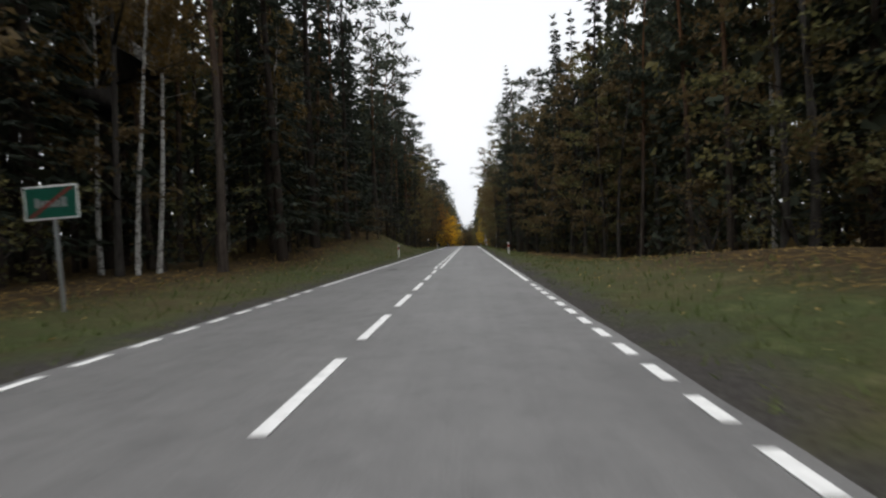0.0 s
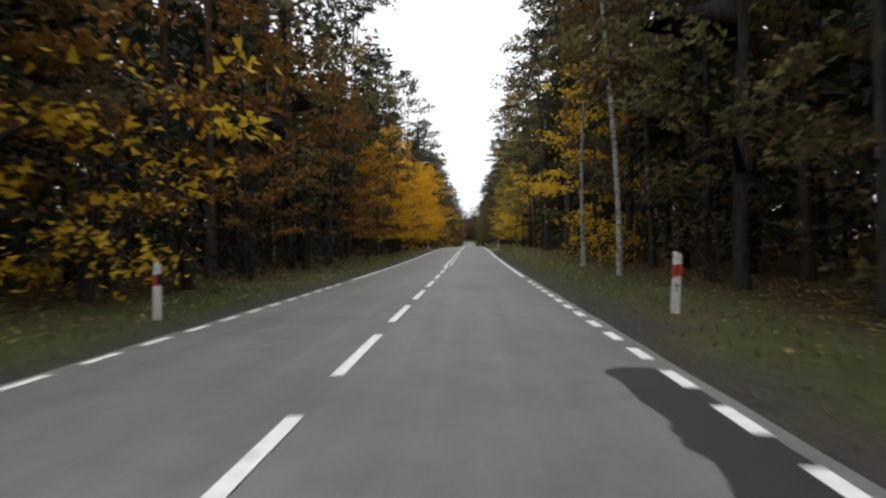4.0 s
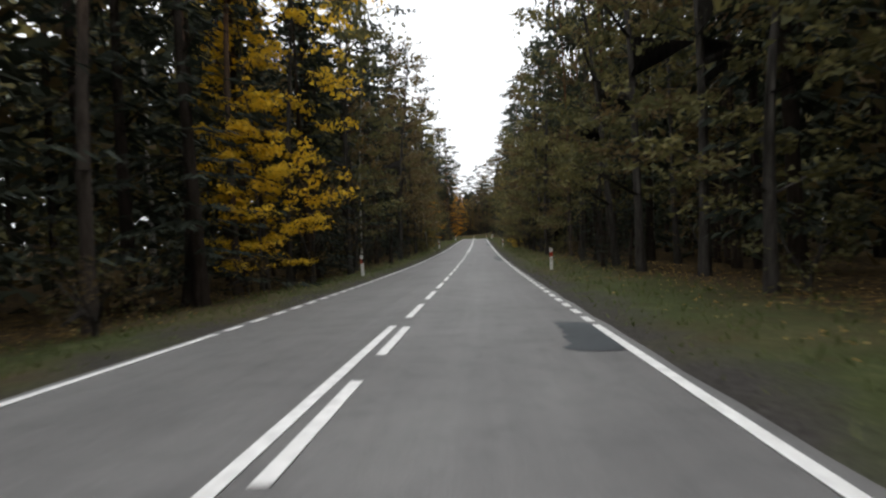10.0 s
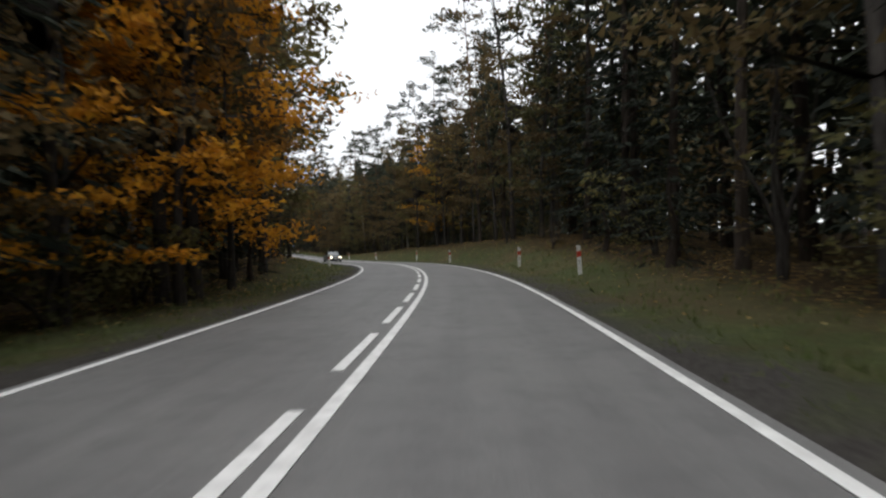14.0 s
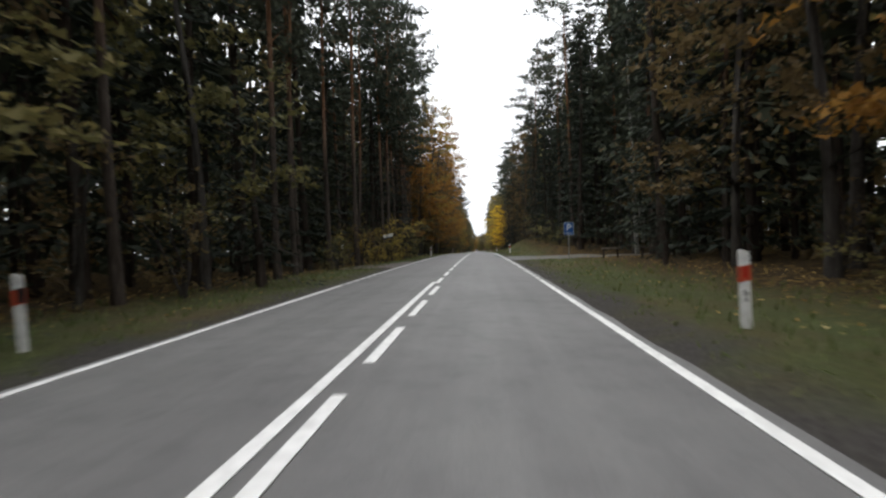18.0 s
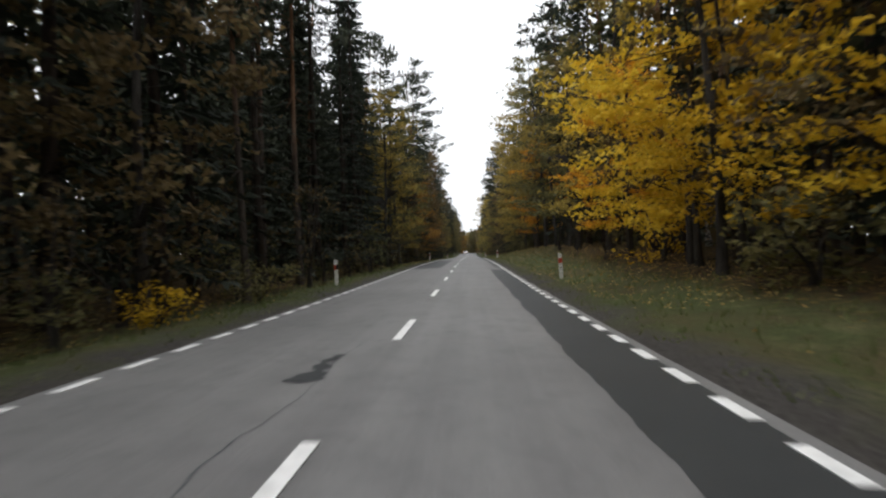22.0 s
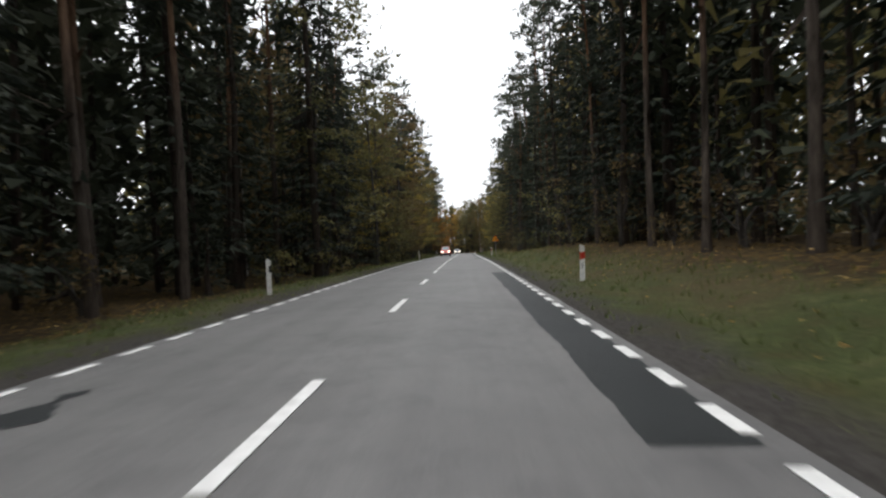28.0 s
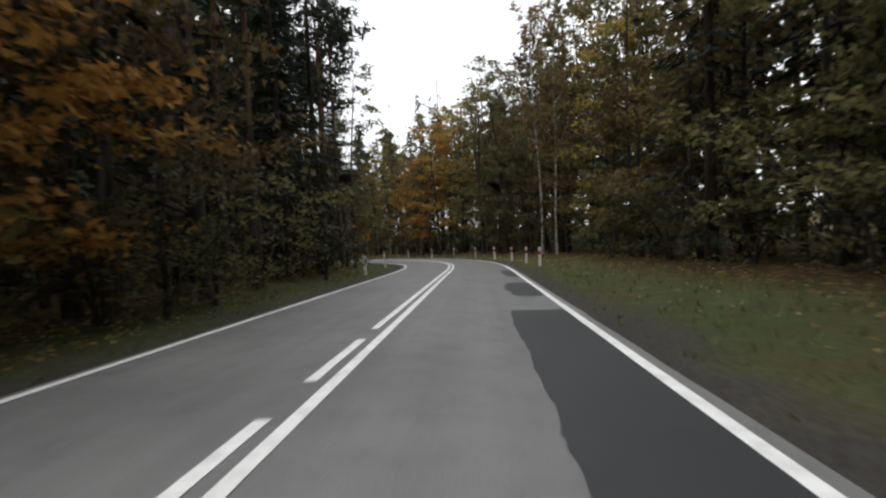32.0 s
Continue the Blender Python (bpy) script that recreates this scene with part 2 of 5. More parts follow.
OLD_GRAVEL = asphalt("dark_lay_by_asphalt", (0.05, 0.048, 0.045), (0.135, 0.13, 0.122), 0.5, False)
EARTH = asphalt("bare_earth", (0.045, 0.036, 0.03), (0.1, 0.078, 0.062), 0.3, False)

# ---- helpers for meshes ----
def mesh_of(name, verts, faces, mats, index=None, uv=None, smooth=False):
    me = bpy.data.meshes.new(name)
    me.from_pydata([tuple(map(float, v)) for v in verts], [], [tuple(map(int, f)) for f in faces])
    for m in (mats if isinstance(mats, (list, tuple)) else [mats]):
        me.materials.append(m)
    if index is not None:
        me.polygons.foreach_set("material_index", np.asarray(index, dtype=np.int32))
    if uv is not None:
        lay = me.uv_layers.new(name="UVMap")
        loops = np.zeros(len(me.loops), dtype=np.int32)
        me.loops.foreach_get("vertex_index", loops)
        lay.data.foreach_set("uv", np.asarray(uv, dtype=np.float32)[loops].ravel())
    if smooth:
        me.polygons.foreach_set("use_smooth", np.ones(len(me.polygons), dtype=bool))
    me.update()
    return me


def part(name, mesh, parent=None, label="", at=None):
    ob = new(name, mesh)
    if parent is not None:
        ob.parent = parent
    if at is not None:
        ob.matrix_basis = at
    if label:
        ob["label"] = label
    return ob


def thing(name, label, category, group="", at=None, kind=""):
    ob = new(name)
    if at is not None:
        ob.matrix_basis = at
    return tagged(ob, label, category, group, kind)


def box(bm, x0, x1, y0, y1, z0, z1, bevel=0.0):
    r = bmesh.ops.create_cube(bm, size=1.0)
    bmesh.ops.transform(bm, matrix=Matrix.LocRotScale(((x0 + x1) / 2, (y0 + y1) / 2, (z0 + z1) / 2), None, (x1 - x0, y1 - y0, z1 - z0)), verts=r["verts"])
    if bevel:
        bmesh.ops.bevel(bm, geom=list({e for v in r["verts"] for e in v.link_edges}), offset=bevel, segments=2, affect="EDGES")


def rod(bm, a, b, r0, r1=None, sides=10):
    a, b = Vector(a), Vector(b)
    r = bmesh.ops.create_cone(bm, cap_ends=True, segments=sides, radius1=r0, radius2=r0 if r1 is None else r1, depth=(b - a).length)
    m = Matrix.Translation((a + b) / 2) @ (b - a).to_track_quat("Z", "Y").to_matrix().to_4x4()
    bmesh.ops.transform(bm, matrix=m, verts=r["verts"])


def done(bm, name, mat, smooth=False):
    me = bpy.data.meshes.new(name)
    bm.to_mesh(me)
    bm.free()
    me.materials.append(mat)
    if smooth:
        me.polygons.foreach_set("use_smooth", np.ones(len(me.polygons), dtype=bool))
    return me


# ---- ground and road ----
BANK_LEFT = [(-80, .1), (0, .1), (28, .4), (40, 1.7), (55, 2.6), (68, 1.2), (82, .2), (100, 0), (270, .2), (283, .6), (296, 1.8), (307, .2), (315, 0), (345, -.1), (360, -.5), (405, -.4), (430, 0), (485, 0), (495, -.4), (508, -.3), (520, .8), (560, 1.0),
             (600, .2), (640, 0), (665, -.4), (690, -.4), (705, 0), (740, 0), (755, -.5), (900, -.5), (930, .2), (960, .4), (980, 0), (990, -.5), (1055, -.4), (1085, .3), (1110, -.2), (1150, 0), (1400, 0)]
BANK_RIGHT = [(-80, .8), (0, .9), (16, .6), (30, -.3), (42, -.6), (60, -.7), (78, -1.0), (125, -.9), (150, -.2), (200, 0), (250, .2), (280, .6), (295, 1.6), (310, 1.0), (325, 0), (418, -.1), (428, -.7), (442, -.6), (455, .2), (500, .2),
              (525, 2.0), (560, 1.7), (600, 0), (670, 0), (695, 1.2), (710, 2.2), (735, 1.2), (760, .3), (790, .4), (815, 1.4), (850, 1.0), (900, .3),
              (935, .1), (945, -.7), (961, -.8), (974, 0), (985, .6), (1020, 1.0), (1045, .3), (1090, .7), (1130, .2), (1400, 0)]
ROAD_HALF = 3.25
LAYBY = (664.0, 674.0)


def rise(s, u):
    """Height of the ground over the road's middle line."""
    a = abs(u)
    b = np.interp(s, *zip(*(BANK_LEFT if u < 0 else BANK_RIGHT)))
    h = np.interp(a, [0, 3.2, 3.6, 4.4, 5.3, 6.2, 8.5, 11, 30, 90],
                  [-.14, -.2, -.1, -.08, -.12 + .12 * b, -.1 + .4 * b, b * .92, b, b * .9, b * .6])
    if u > 3 and LAYBY[0] - 4 < s < LAYBY[1] + 4:
        k = min(1.0, (s - LAYBY[0] + 4) / 4, (LAYBY[1] + 4 - s) / 4)
        h = h * (1 - k) + k * (-0.12 if a > 3.5 else h)
    if a > 3.4:
        h += 0.10 * min(1, (a - 3.4) / 3) * noise.noise(Vector((s * 0.35, u * 0.5, 0))) + 0.25 * min(1, max(0, a - 7) / 8) * noise.noise(Vector((s * 0.08, u * 0.1, 5)))
    return float(h)


def lies(s, u):
    """Place on the ground."""
    return Vector(spot(s, u, rise(s, u)))


def on_road(s, u, dz=0.0):
    return Vector(spot(s, u, -CROWN * abs(u) + dz))


def facing(s, u, z=None, turn=0.0, tilt=0.0):
    """Pose standing on the ground, its y axis along the road."""
    p = lies(s, u)
    return Matrix.Translation((p.x, p.y, p.z if z is None else z)) @ Euler((0, radians(tilt), road_at(s)[3] + radians(turn))).to_matrix().to_4x4()


def sheet(s_list, u_list, height):
    verts, uv, faces = [], [], []
    for s in s_list:
        for u in u_list:
            verts.append(spot(s, u, height(s, u)))
            uv.append((u, s))
    k = len(u_list)
    for i in range(len(s_list) - 1):
        for j in range(k - 1):
            faces.append((i * k + j, i * k + j + 1, (i + 1) * k + j + 1, (i + 1) * k + j))
    return verts, faces, uv


GU = [3.0, 3.3, 3.5, 3.7, 4.1, 4.6, 5.1, 5.6, 6.2, 7, 8, 9.5, 11.5, 15, 22, 32, 48]
us = [-u for u in reversed(GU)] + [-1.5, 0, 1.5] + GU
v, f, uv = sheet(np.arange(S0, S1 - 10, 2.0), us, rise)
tagged(new("ground", mesh_of("ground", v, f, GROUND, uv=uv, smooth=True)), "grassy verge and leaf-strewn forest floor beside the road", "ground", kind="structure")

bm = bmesh.new()
bmesh.ops.create_grid(bm, x_segments=12, y_segments=12, size=2600)
bmesh.ops.translate(bm, vec=(-150, 600, -17), verts=bm.verts)
tagged(new("ground_far", done(bm, "ground_far", FAR_GROUND)), "distant dark forest floor beyond the road", "ground", kind="structure")

ragged = [0.10 * noise.noise(Vector((s * 0.7, 3, 0))) for s in np.arange(S0, S1 - 10, 1.0)]
ss = list(np.arange(S0, S1 - 10, 1.0))
verts, faces, uvs = [], [], []
cols = [-1, -0.92, -0.6, -0.3, 0, 0.3, 0.6, 0.92, 1]
for i, s in enumerate(ss):
    for c in cols:
        w = ROAD_HALF + 0.6 * ((ragged[i] if c > 0 else ragged[-1 - i]) if abs(c) == 1 else 0)
        u = c * w
        verts.append(on_road(s, u))
        uvs.append((u, s))
    for c in (-1, 1):
        u = c * (ROAD_HALF + 0.03 + (ragged[i] if c > 0 else ragged[-1 - i]))
        verts.append(on_road(s, u, -0.16))
        uvs.append((u, s))
k = len(cols)
n_row = k + 2
for i in range(len(ss) - 1):
    a, b = i * n_row, (i + 1) * n_row
    for j in range(k - 1):
        faces.append((a + j, a + j + 1, b + j + 1, b + j))
    faces.append((a + k, a, b, b + k))
    faces.append((a + k - 1, a + k + 1, b + k + 1, b + k - 1))
road = tagged(new("road", mesh_of("road", verts, faces, ASPHALT, uv=uvs, smooth=False)), "worn grey asphalt two-lane country road", "road", kind="structure")


# ---- dark repair patches: start, end, inner and outer distance from the middle ----
PATCHES = [(48, 50.6, 2.5, 3.2), (213.0, 216.7, 2.45, 2.85), (214.7, 215.3, -2.35, -1.75), (356, 358.3, 2.4, 3.0), (386, 390, 2.55, 2.95),
           (388, 394.2, 2.45, 3.2), (399.5, 402.5, 2.75, 3.2), (426, 441, 2.5, 3.25), (458, 483, 2.6, 3.25), (669.3, 672.2, 2.5, 3.05),
           (674, 681, 2.55, 3.2), (704.4, 705.5, 2.3, 3.0), (707.6, 709.5, 2.35, 3.1), (717.8, 722, 2.4, 3.2), (739, 742.1, 2.4, 3.15),
           (747.8, 748.5, 2.55, 3.0), (752, 800, 2.2, 3.3), (745.7, 746.4, -2.5, -2.0), (748, 749.2, -2.3, -1.6), (774.8, 776.2, -.75, -.45),
           (804, 829, -3.3, -.95), (803, 838, 2.65, 3.3), (838, 868, 2.2, 3.15), (844.4, 845.5, -3.0, -2.45), (847.2, 848.9, -3.0, -2.1),
           (884, 905, 2.5, 3.25), (915, 925, -3.25, -2.3), (933, 948, 2.5, 3.1), (946.5, 950.5, 2.0, 2.7), (948, 975, 2.4, 3.15), (983, 1001, 2.4, 3.05), (983.6, 984.6, -2.5, -2.0),
           (1027, 1031.6, 2.25, 3.1), (1045, 1052, 2.4, 2.9), (1050, 1069, 2.45, 3.15), (1072, 1079, 2.5, 3.2), (1086, 1096.5, 2.4, 3.2), (1098, 1106, 2.7, 3.2),
           (1122, 1129.3, 2.0, 3.0), (1131.8, 1136, 2.2, 3.05), (1139, 1144, 2.5, 3.2), (22.5, 23.4, -2.4, -1.8), (142, 145, 2.5, 3.1), (580, 590, 2.4, 3.1)]
for i, (a, b, u0, u1) in enumerate(PATCHES):
    steps = max(8, int((b - a) / 0.12))
    verts, faces, uvs = [], [], []
    for j in range(steps + 1):
        s = a + (b - a) * j / steps
        round_off = min(1.0, (7.0 * min(j, steps - j) / steps + 0.5) * (1 + 0.35 * noise.noise(Vector((s * 3.3, i * 5.1, 6))))) if b - a < 6.5 else 1.0
        wob_in = 0.2 * noise.noise(Vector((s * 0.6, i * 7.1, 1))) + 0.16 * noise.noise(Vector((s * 2.2, i * 3.3, 2))) + 0.09 * noise.noise(Vector((s * 7.0, i, 2)))
        wob_in *= 0.28 if b - a > 6.5 else 1.0
        mid = (u0 + u1) / 2
        half = (u1 - u0) / 2 * round_off
        lo, hi = mid - half, mid + half
        if u0 > 0:
            lo += wob_in
        elif u0 < -3.2:
            hi += 0.25 * wob_in
        else:
            lo, hi = lo + 1.6 * wob_in + 0.12 * noise.noise(Vector((s * 3.1, i, 4))), hi - 1.6 * wob_in + 0.12 * noise.noise(Vector((s * 2.7, i, 8)))
        hi = min(hi, 3.1 + 0.3 * wob_in)
        for u in (lo, (lo + hi) / 2, hi):
            verts.append(on_road(s, u, 0.004 + 0.0015 * (i % 4)))
            uvs.append((u, s))
    for j in range(steps):
        for q in range(2):
            faces.append((3 * j + q, 3 * j + q + 1, 3 * j + q + 4, 3 * j + q + 3))
    worn = u0 > 0 and (200 < a < 500 or 660 < a < 690 or 835 < a < 910 or 930 < a < 980)
    part("asphalt_patch", mesh_of("asphalt_patch", verts, faces, PATCH if worn else FRESH_PATCH, uv=uvs), road, "worn bluish repair patch" if worn else "dark bituminous repair patch")


# ---- painted lines ----
def strip(name, a, b, u, width, label):
    verts, faces = [], []
    n = max(2, int((b - a) / 1.0))
    for j in range(n + 1):
        s = a + (b - a) * j / n
        w = width / 2 + 0.008 * noise.noise(Vector((s * 1.7, u, 9)))
        for c, dz in ((-w, .004), (-w, .012), (w, .012), (w, .004)):
            verts.append(on_road(s, u + c, dz))
    for j in range(n):
        for q in range(3):
            faces.append((4 * j + q, 4 * j + q + 1, 4 * j + q + 5, 4 * j + q + 4))
    part(name, mesh_of(name, verts, faces, PAINT), road, label)


LINE = 0.12
DOUBLE = [(22, 115, 1), (165, 249, -1), (311.5, 358, -1), (405, 522, 1), (522, 645, -1), (1072, 1330, 1)]
for a, b, side in DOUBLE:
    strip("solid_centre_line", a, min(b, 1310), 0.12 * side, LINE, "solid white centre line")
strip("solid_centre_line", 1127.5, 1310, -0.12, LINE, "solid white centre line")
EDGE_SOLID = [(-80, -20), (15, 115), (158, 249), (311, 358), (408, 645), (1068, 1310)]
for a, b in EDGE_SOLID:
    for side in (-1, 1):
        strip("solid_edge_line", a, b, side * 3.05, LINE, "solid white edge line")


def dash_mesh(length, width):
    bm = bmesh.new()
    box(bm, -width / 2, width / 2, 0, length, 0.004, 0.013)
    return done(bm, "dash", PAINT)


def lay_dash(name, me, s, u):
    p = on_road(s, u)
    x, y, z, h, g = road_at(s + 1)
    return part(name, me, road, at=Matrix.Translation(p) @ Euler((math.atan(g), math.atan(CROWN) * (1 if u > 0.3 else -1 if u < -0.3 else 0), h)).to_matrix().to_4x4())


centre_dash = dash_mesh(2.08, LINE)
# the dashes' starts drift a little from stretch to stretch: places between which they are spread evenly
DASH_KNOTS = [-12.56, 3.14, 40.53, 75.98, 109.66, 214.26, 250.03, 285.61, 320.11, 355.78, 390.48, 423.27, 458.73, 494.84, 528.01,
              635.02, 670.14, 689.0, 707.92, 741.65, 777.03, 810.98, 843.49, 949.29, 989.06, 1001.7, 1020.63, 1055.09, 1090.13, 1127.7]
for a, b in zip(DASH_KNOTS[:-1], DASH_KNOTS[1:]):
    count = round((b - a) / (6.25 if 688 < a < 1001 else 3.14))
    for q in range(count):
        s = a + (b - a) * q / count
        side = 0.0
        for d0, d1, w in DOUBLE:
            if d0 - 1 < s < d1 - 0.5:
                side = -0.12 * w
        lay_dash("centre_dash", centre_dash, s, side)
edge_dash = dash_mesh(0.55, 0.125)
rest_v, rest_f, count = [], [], 0
# middles of dashes between which the broken edge lines are spread evenly
EDGE_KNOTS = [(-19.06, 4.7, 14.6), (115.6, 157.0), (249.6, 310.65), (358.6, 407.2), (645.28, 670.24, 704.7, 844.36, 949.34, 1019.64, 1055.1, 1067.6)]
for knots in EDGE_KNOTS:
    row = []
    for a, b in zip(knots[:-1], knots[1:]):
        n = round((b - a) / (1.0 if b < 20 else 1.035))
        row += [a + (b - a) * k / n - 0.275 for k in range(n)]
    for s in row:
        for side in (-1, 1):
            if side > 0 and not (820 < s < 1068) and count < 300:
                lay_dash("edge_dash", edge_dash, s, side * 3.05)
                count += 1
            else:
                k = len(rest_v)
                for ds, du, dz in ((0, -.0625, .004), (0, .0625, .004), (.55, .0625, .004), (.55, -.0625, .004), (0, -.0625, .013), (0, .0625, .013), (.55, .0625, .013), (.55, -.0625, .013)):
                    rest_v.append(on_road(s + ds, side * 3.05 + du, dz))
                rest_f += [(k + 4, k + 5, k + 6, k + 7), (k, k + 1, k + 5, k + 4), (k + 1, k + 2, k + 6, k + 5), (k + 2, k + 3, k + 7, k + 6), (k + 3, k, k + 4, k + 7)]
tagged(part("edge_dashes", mesh_of("edge_dashes", rest_v, rest_f, PAINT), road, "broken white edge lines"), kind="stuff")


# ---- dirt mouths of tracks and lay-bys beside the asphalt ----
def apron(s0, s1, side, reach, mat, label, flare=3.0):
    """A ragged tongue of bare ground that leaves the asphalt and narrows or widens into the wood."""
    knots = [3.22 + (reach - 3.22) * k / 24 for k in range(25)]
    verts, faces, uvs = [], [], []
    steps = 24
    for j, u in enumerate(knots):
        inner = (u - 3.22) / (reach - 3.22)
        lo = s0 + flare * inner + 0.9 * noise.noise(Vector((u * 0.9, s0, 1))) + 0.3 * noise.noise(Vector((u * 3.1, s0, 2)))
        hi = s1 - flare * inner + 0.9 * noise.noise(Vector((u * 0.8, s1, 3))) + 0.3 * noise.noise(Vector((u * 2.9, s1, 4)))
        for i in range(steps + 1):
            s = lo + (hi - lo) * i / steps
            verts.append(spot(s, side * u, rise(s, side * u) + 0.03 * min(1.0, 4 * min(i, steps - i) / steps) + 0.008))
            uvs.append((side * u, s))
    for j in range(len(knots) - 1):
        for i in range(steps):
            q = (j * (steps + 1) + i, (j + 1) * (steps + 1) + i, (j + 1) * (steps + 1) + i + 1, j * (steps + 1) + i + 1)
            faces.append(q if side > 0 else q[::-1])
    tagged(new("dirt_track", mesh_of("dirt_track", verts, faces, mat, uv=uvs, smooth=True)), label, "track", kind="structure")


apron(664, 674, 1, 16, OLD_GRAVEL, "grey gravel mouth of a forest lay-by")
apron(117.5, 127, -1, 11, DIRT, "sandy mouth of a forest track")
apron(309, 317, -1, 7.5, EARTH, "sandy mouth of a forest track")
apron(309, 315, 1, 7.5, EARTH, "sandy mouth of a forest track")
apron(657, 667, -1, 7.5, EARTH, "gravel mouth of a forest track")
apron(928, 942, 1, 12, EARTH, "bare brown earth beside the road")
apron(196, 206, 1, 5.2, EARTH, "bare dark earth shoulder beside the road")


# ---- cracks along the joint between the lanes ----
for i, (a, b, u) in enumerate(((738, 744, -0.55), (771, 777, -0.5), (786, 795, -0.35), (797, 803, -0.2), (812, 820, -0.25), (840, 846, -0.1), (853, 861, 0.1), (1012, 1018, -0.35), (1023, 1030, 0.0),
                               (664, 668, -0.15), (247, 252, 0.2), (389, 395, 1.7))):
    verts, faces = [], []
    n = int((b - a) / 0.12)
    for j in range(n + 1):
        s = a + (b - a) * j / n
        c = u + 0.16 * noise.noise(Vector((s * 0.8, i, 0))) + 0.05 * noise.noise(Vector((s * 4, i, 3)))
        w = 0.004 + 0.007 * abs(noise.noise(Vector((s * 2.0, i, 7)))) * min(1, 4 * min(j, n - j) / n)
        verts += [on_road(s, c - w, 0.003), on_road(s, c + w, 0.003)]
    for j in range(n):
        faces.append((2 * j, 2 * j + 1, 2 * j + 3, 2 * j + 2))
    part("crack", mesh_of("crack", verts, faces, PATCH, uv=[(0, 0)] * len(verts)), road, "tarred crack")

# ---- trees ----
rng = np.random.default_rng(11)


def tube(path, radii, sides=6):
    """Verts and faces of a tapered, bent stem."""
    verts, faces = [], []
    for i, (p, r) in enumerate(zip(path, radii)):
        for k in range(sides):
            a = 2 * math.pi * k / sides
            verts.append((p[0] + r * math.cos(a), p[1] + r * math.sin(a), p[2]))
    for i in range(len(path) - 1):
        for k in range(sides):
            q = (k + 1) % sides
            faces.append((i * sides + k, i * sides + q, (i + 1) * sides + q, (i + 1) * sides + k))
    faces.append(tuple((len(path) - 1) * sides + k for k in range(sides)))
    return verts, faces


def limb(a, b, r0, r1, sag=0.0):
    """A thin three-sided branch from a to b."""
    a, b = np.array(a, float), np.array(b, float)
    mid = (a + b) / 2 + np.array([0, 0, sag])
    d = (b - a) / (np.linalg.norm(b - a) + 1e-6)
    x = np.cross(d, [0, 0, 1.0]) + 1e-4
    x /= np.linalg.norm(x)
    y = np.cross(d, x)
    verts = []
    rings = ((a, r0), (mid, (r0 + r1) / 2), (b, r1)) if abs(sag) > 0.12 else ((a, r0), (b, r1))
    for p, r in rings:
        for k in range(3):
            t = 2 * math.pi * k / 3
            verts.append(tuple(p + r * (math.cos(t) * x + math.sin(t) * y)))
    faces = []
    for i in range(len(rings) - 1):
        for k in range(3):
            q = (k + 1) % 3
            faces.append((i * 3 + k, i * 3 + q, i * 3 + 3 + q, i * 3 + 3 + k))
    return verts, faces


def joined(pieces):
    """One mesh: each branch grows out of the nearest points of what stands already."""
    verts, faces = list(pieces[0][0]), list(pieces[0][1])
    for v, f in pieces[1:]:
        root = np.mean(v[:3], axis=0)
        near = np.argsort(np.sum((np.array(verts) - root) ** 2, axis=1))[:3]
        k = len(verts) - 3
        verts += v[3:]
        faces += [tuple(int(near[i]) if i < 3 else i + k for i in q) for q in f]
    return verts, faces


def leaves(centres, size, flat=0.0, long=1.4, wide=0.42):
    """Pointed leaf shapes at the centres, turned at random; flat: how far they lie level."""
    n = len(centres)
    nrm = rng.normal(size=(n, 3))
    nrm[:, 2] = nrm[:, 2] * (1 - flat) + flat * 2.2 * np.sign(nrm[:, 2] + 1e-6)
    nrm /= np.linalg.norm(nrm, axis=1)[:, None]
    a = np.cross(nrm, rng.normal(size=(n, 3)))
    a /= np.linalg.norm(a, axis=1)[:, None]
    b = np.cross(nrm, a)
    s = (size * rng.uniform(0.6, 1.35, n))[:, None]
    c = np.asarray(centres)
    verts = np.stack([c - a * s * long / 2 + b * s * wide + nrm * s * .1, c - a * s * long / 2 - b * s * wide - nrm * s * .1, c + a * s * long / 2], axis=1).reshape(-1, 3)
    faces = np.arange(3 * n).reshape(-1, 3)
    return verts, faces


def cluster(points, n, spread):
    """n places scattered round the points."""
    pick = rng.integers(0, len(points), n)
    return np.asarray(points)[pick] + rng.normal(size=(n, 3)) * np.asarray(spread)


def stem_path(height, lean=0.3, steps=13):
    dx, dy = rng.normal() * lean, rng.normal() * lean
    ph = rng.uniform(0, 6)
    return [(dx * (k / steps) ** 1.5 + 0.06 * math.sin(ph + 0.55 * k), dy * (k / steps) ** 1.5 + 0.06 * math.cos(ph + 0.7 * k), height * k / steps) for k in range(steps + 1)]


def along(path, z):
    zs = [p[2] for p in path]
    return np.array([np.interp(z, zs, [p[0] for p in path]), np.interp(z, zs, [p[1] for p in path]), z])


def taper(path, r, top=0.12, flare=0.25):
    h = path[-1][2]
    return [r * (1 - (1 - top) * p[2] / h + flare * math.exp(-p[2] / 0.5)) for p in path]


def unit(v):
    return v / (np.linalg.norm(v, axis=-1, keepdims=True) + 1e-9)


def blades(base, way, length, width):
    """Narrow pointed twigs of needles: each from its base along its way, turned at random round it."""
    n = len(base)
    way = unit(way)
    side = unit(np.cross(way, rng.normal(size=(n, 3)) * np.array([0.5, 0.5, 1.0])))
    w = (width * rng.uniform(0.7, 1.3, n))[:, None]
    tip = base + way * (length * np.ones(n))[:, None]
    start = base + way * (length * np.ones(n) * 0.12)[:, None]
    return np.stack([start + side * w / 2, start - side * w / 2, tip], axis=1).reshape(-1, 3), np.arange(3 * n).reshape(-1, 3)


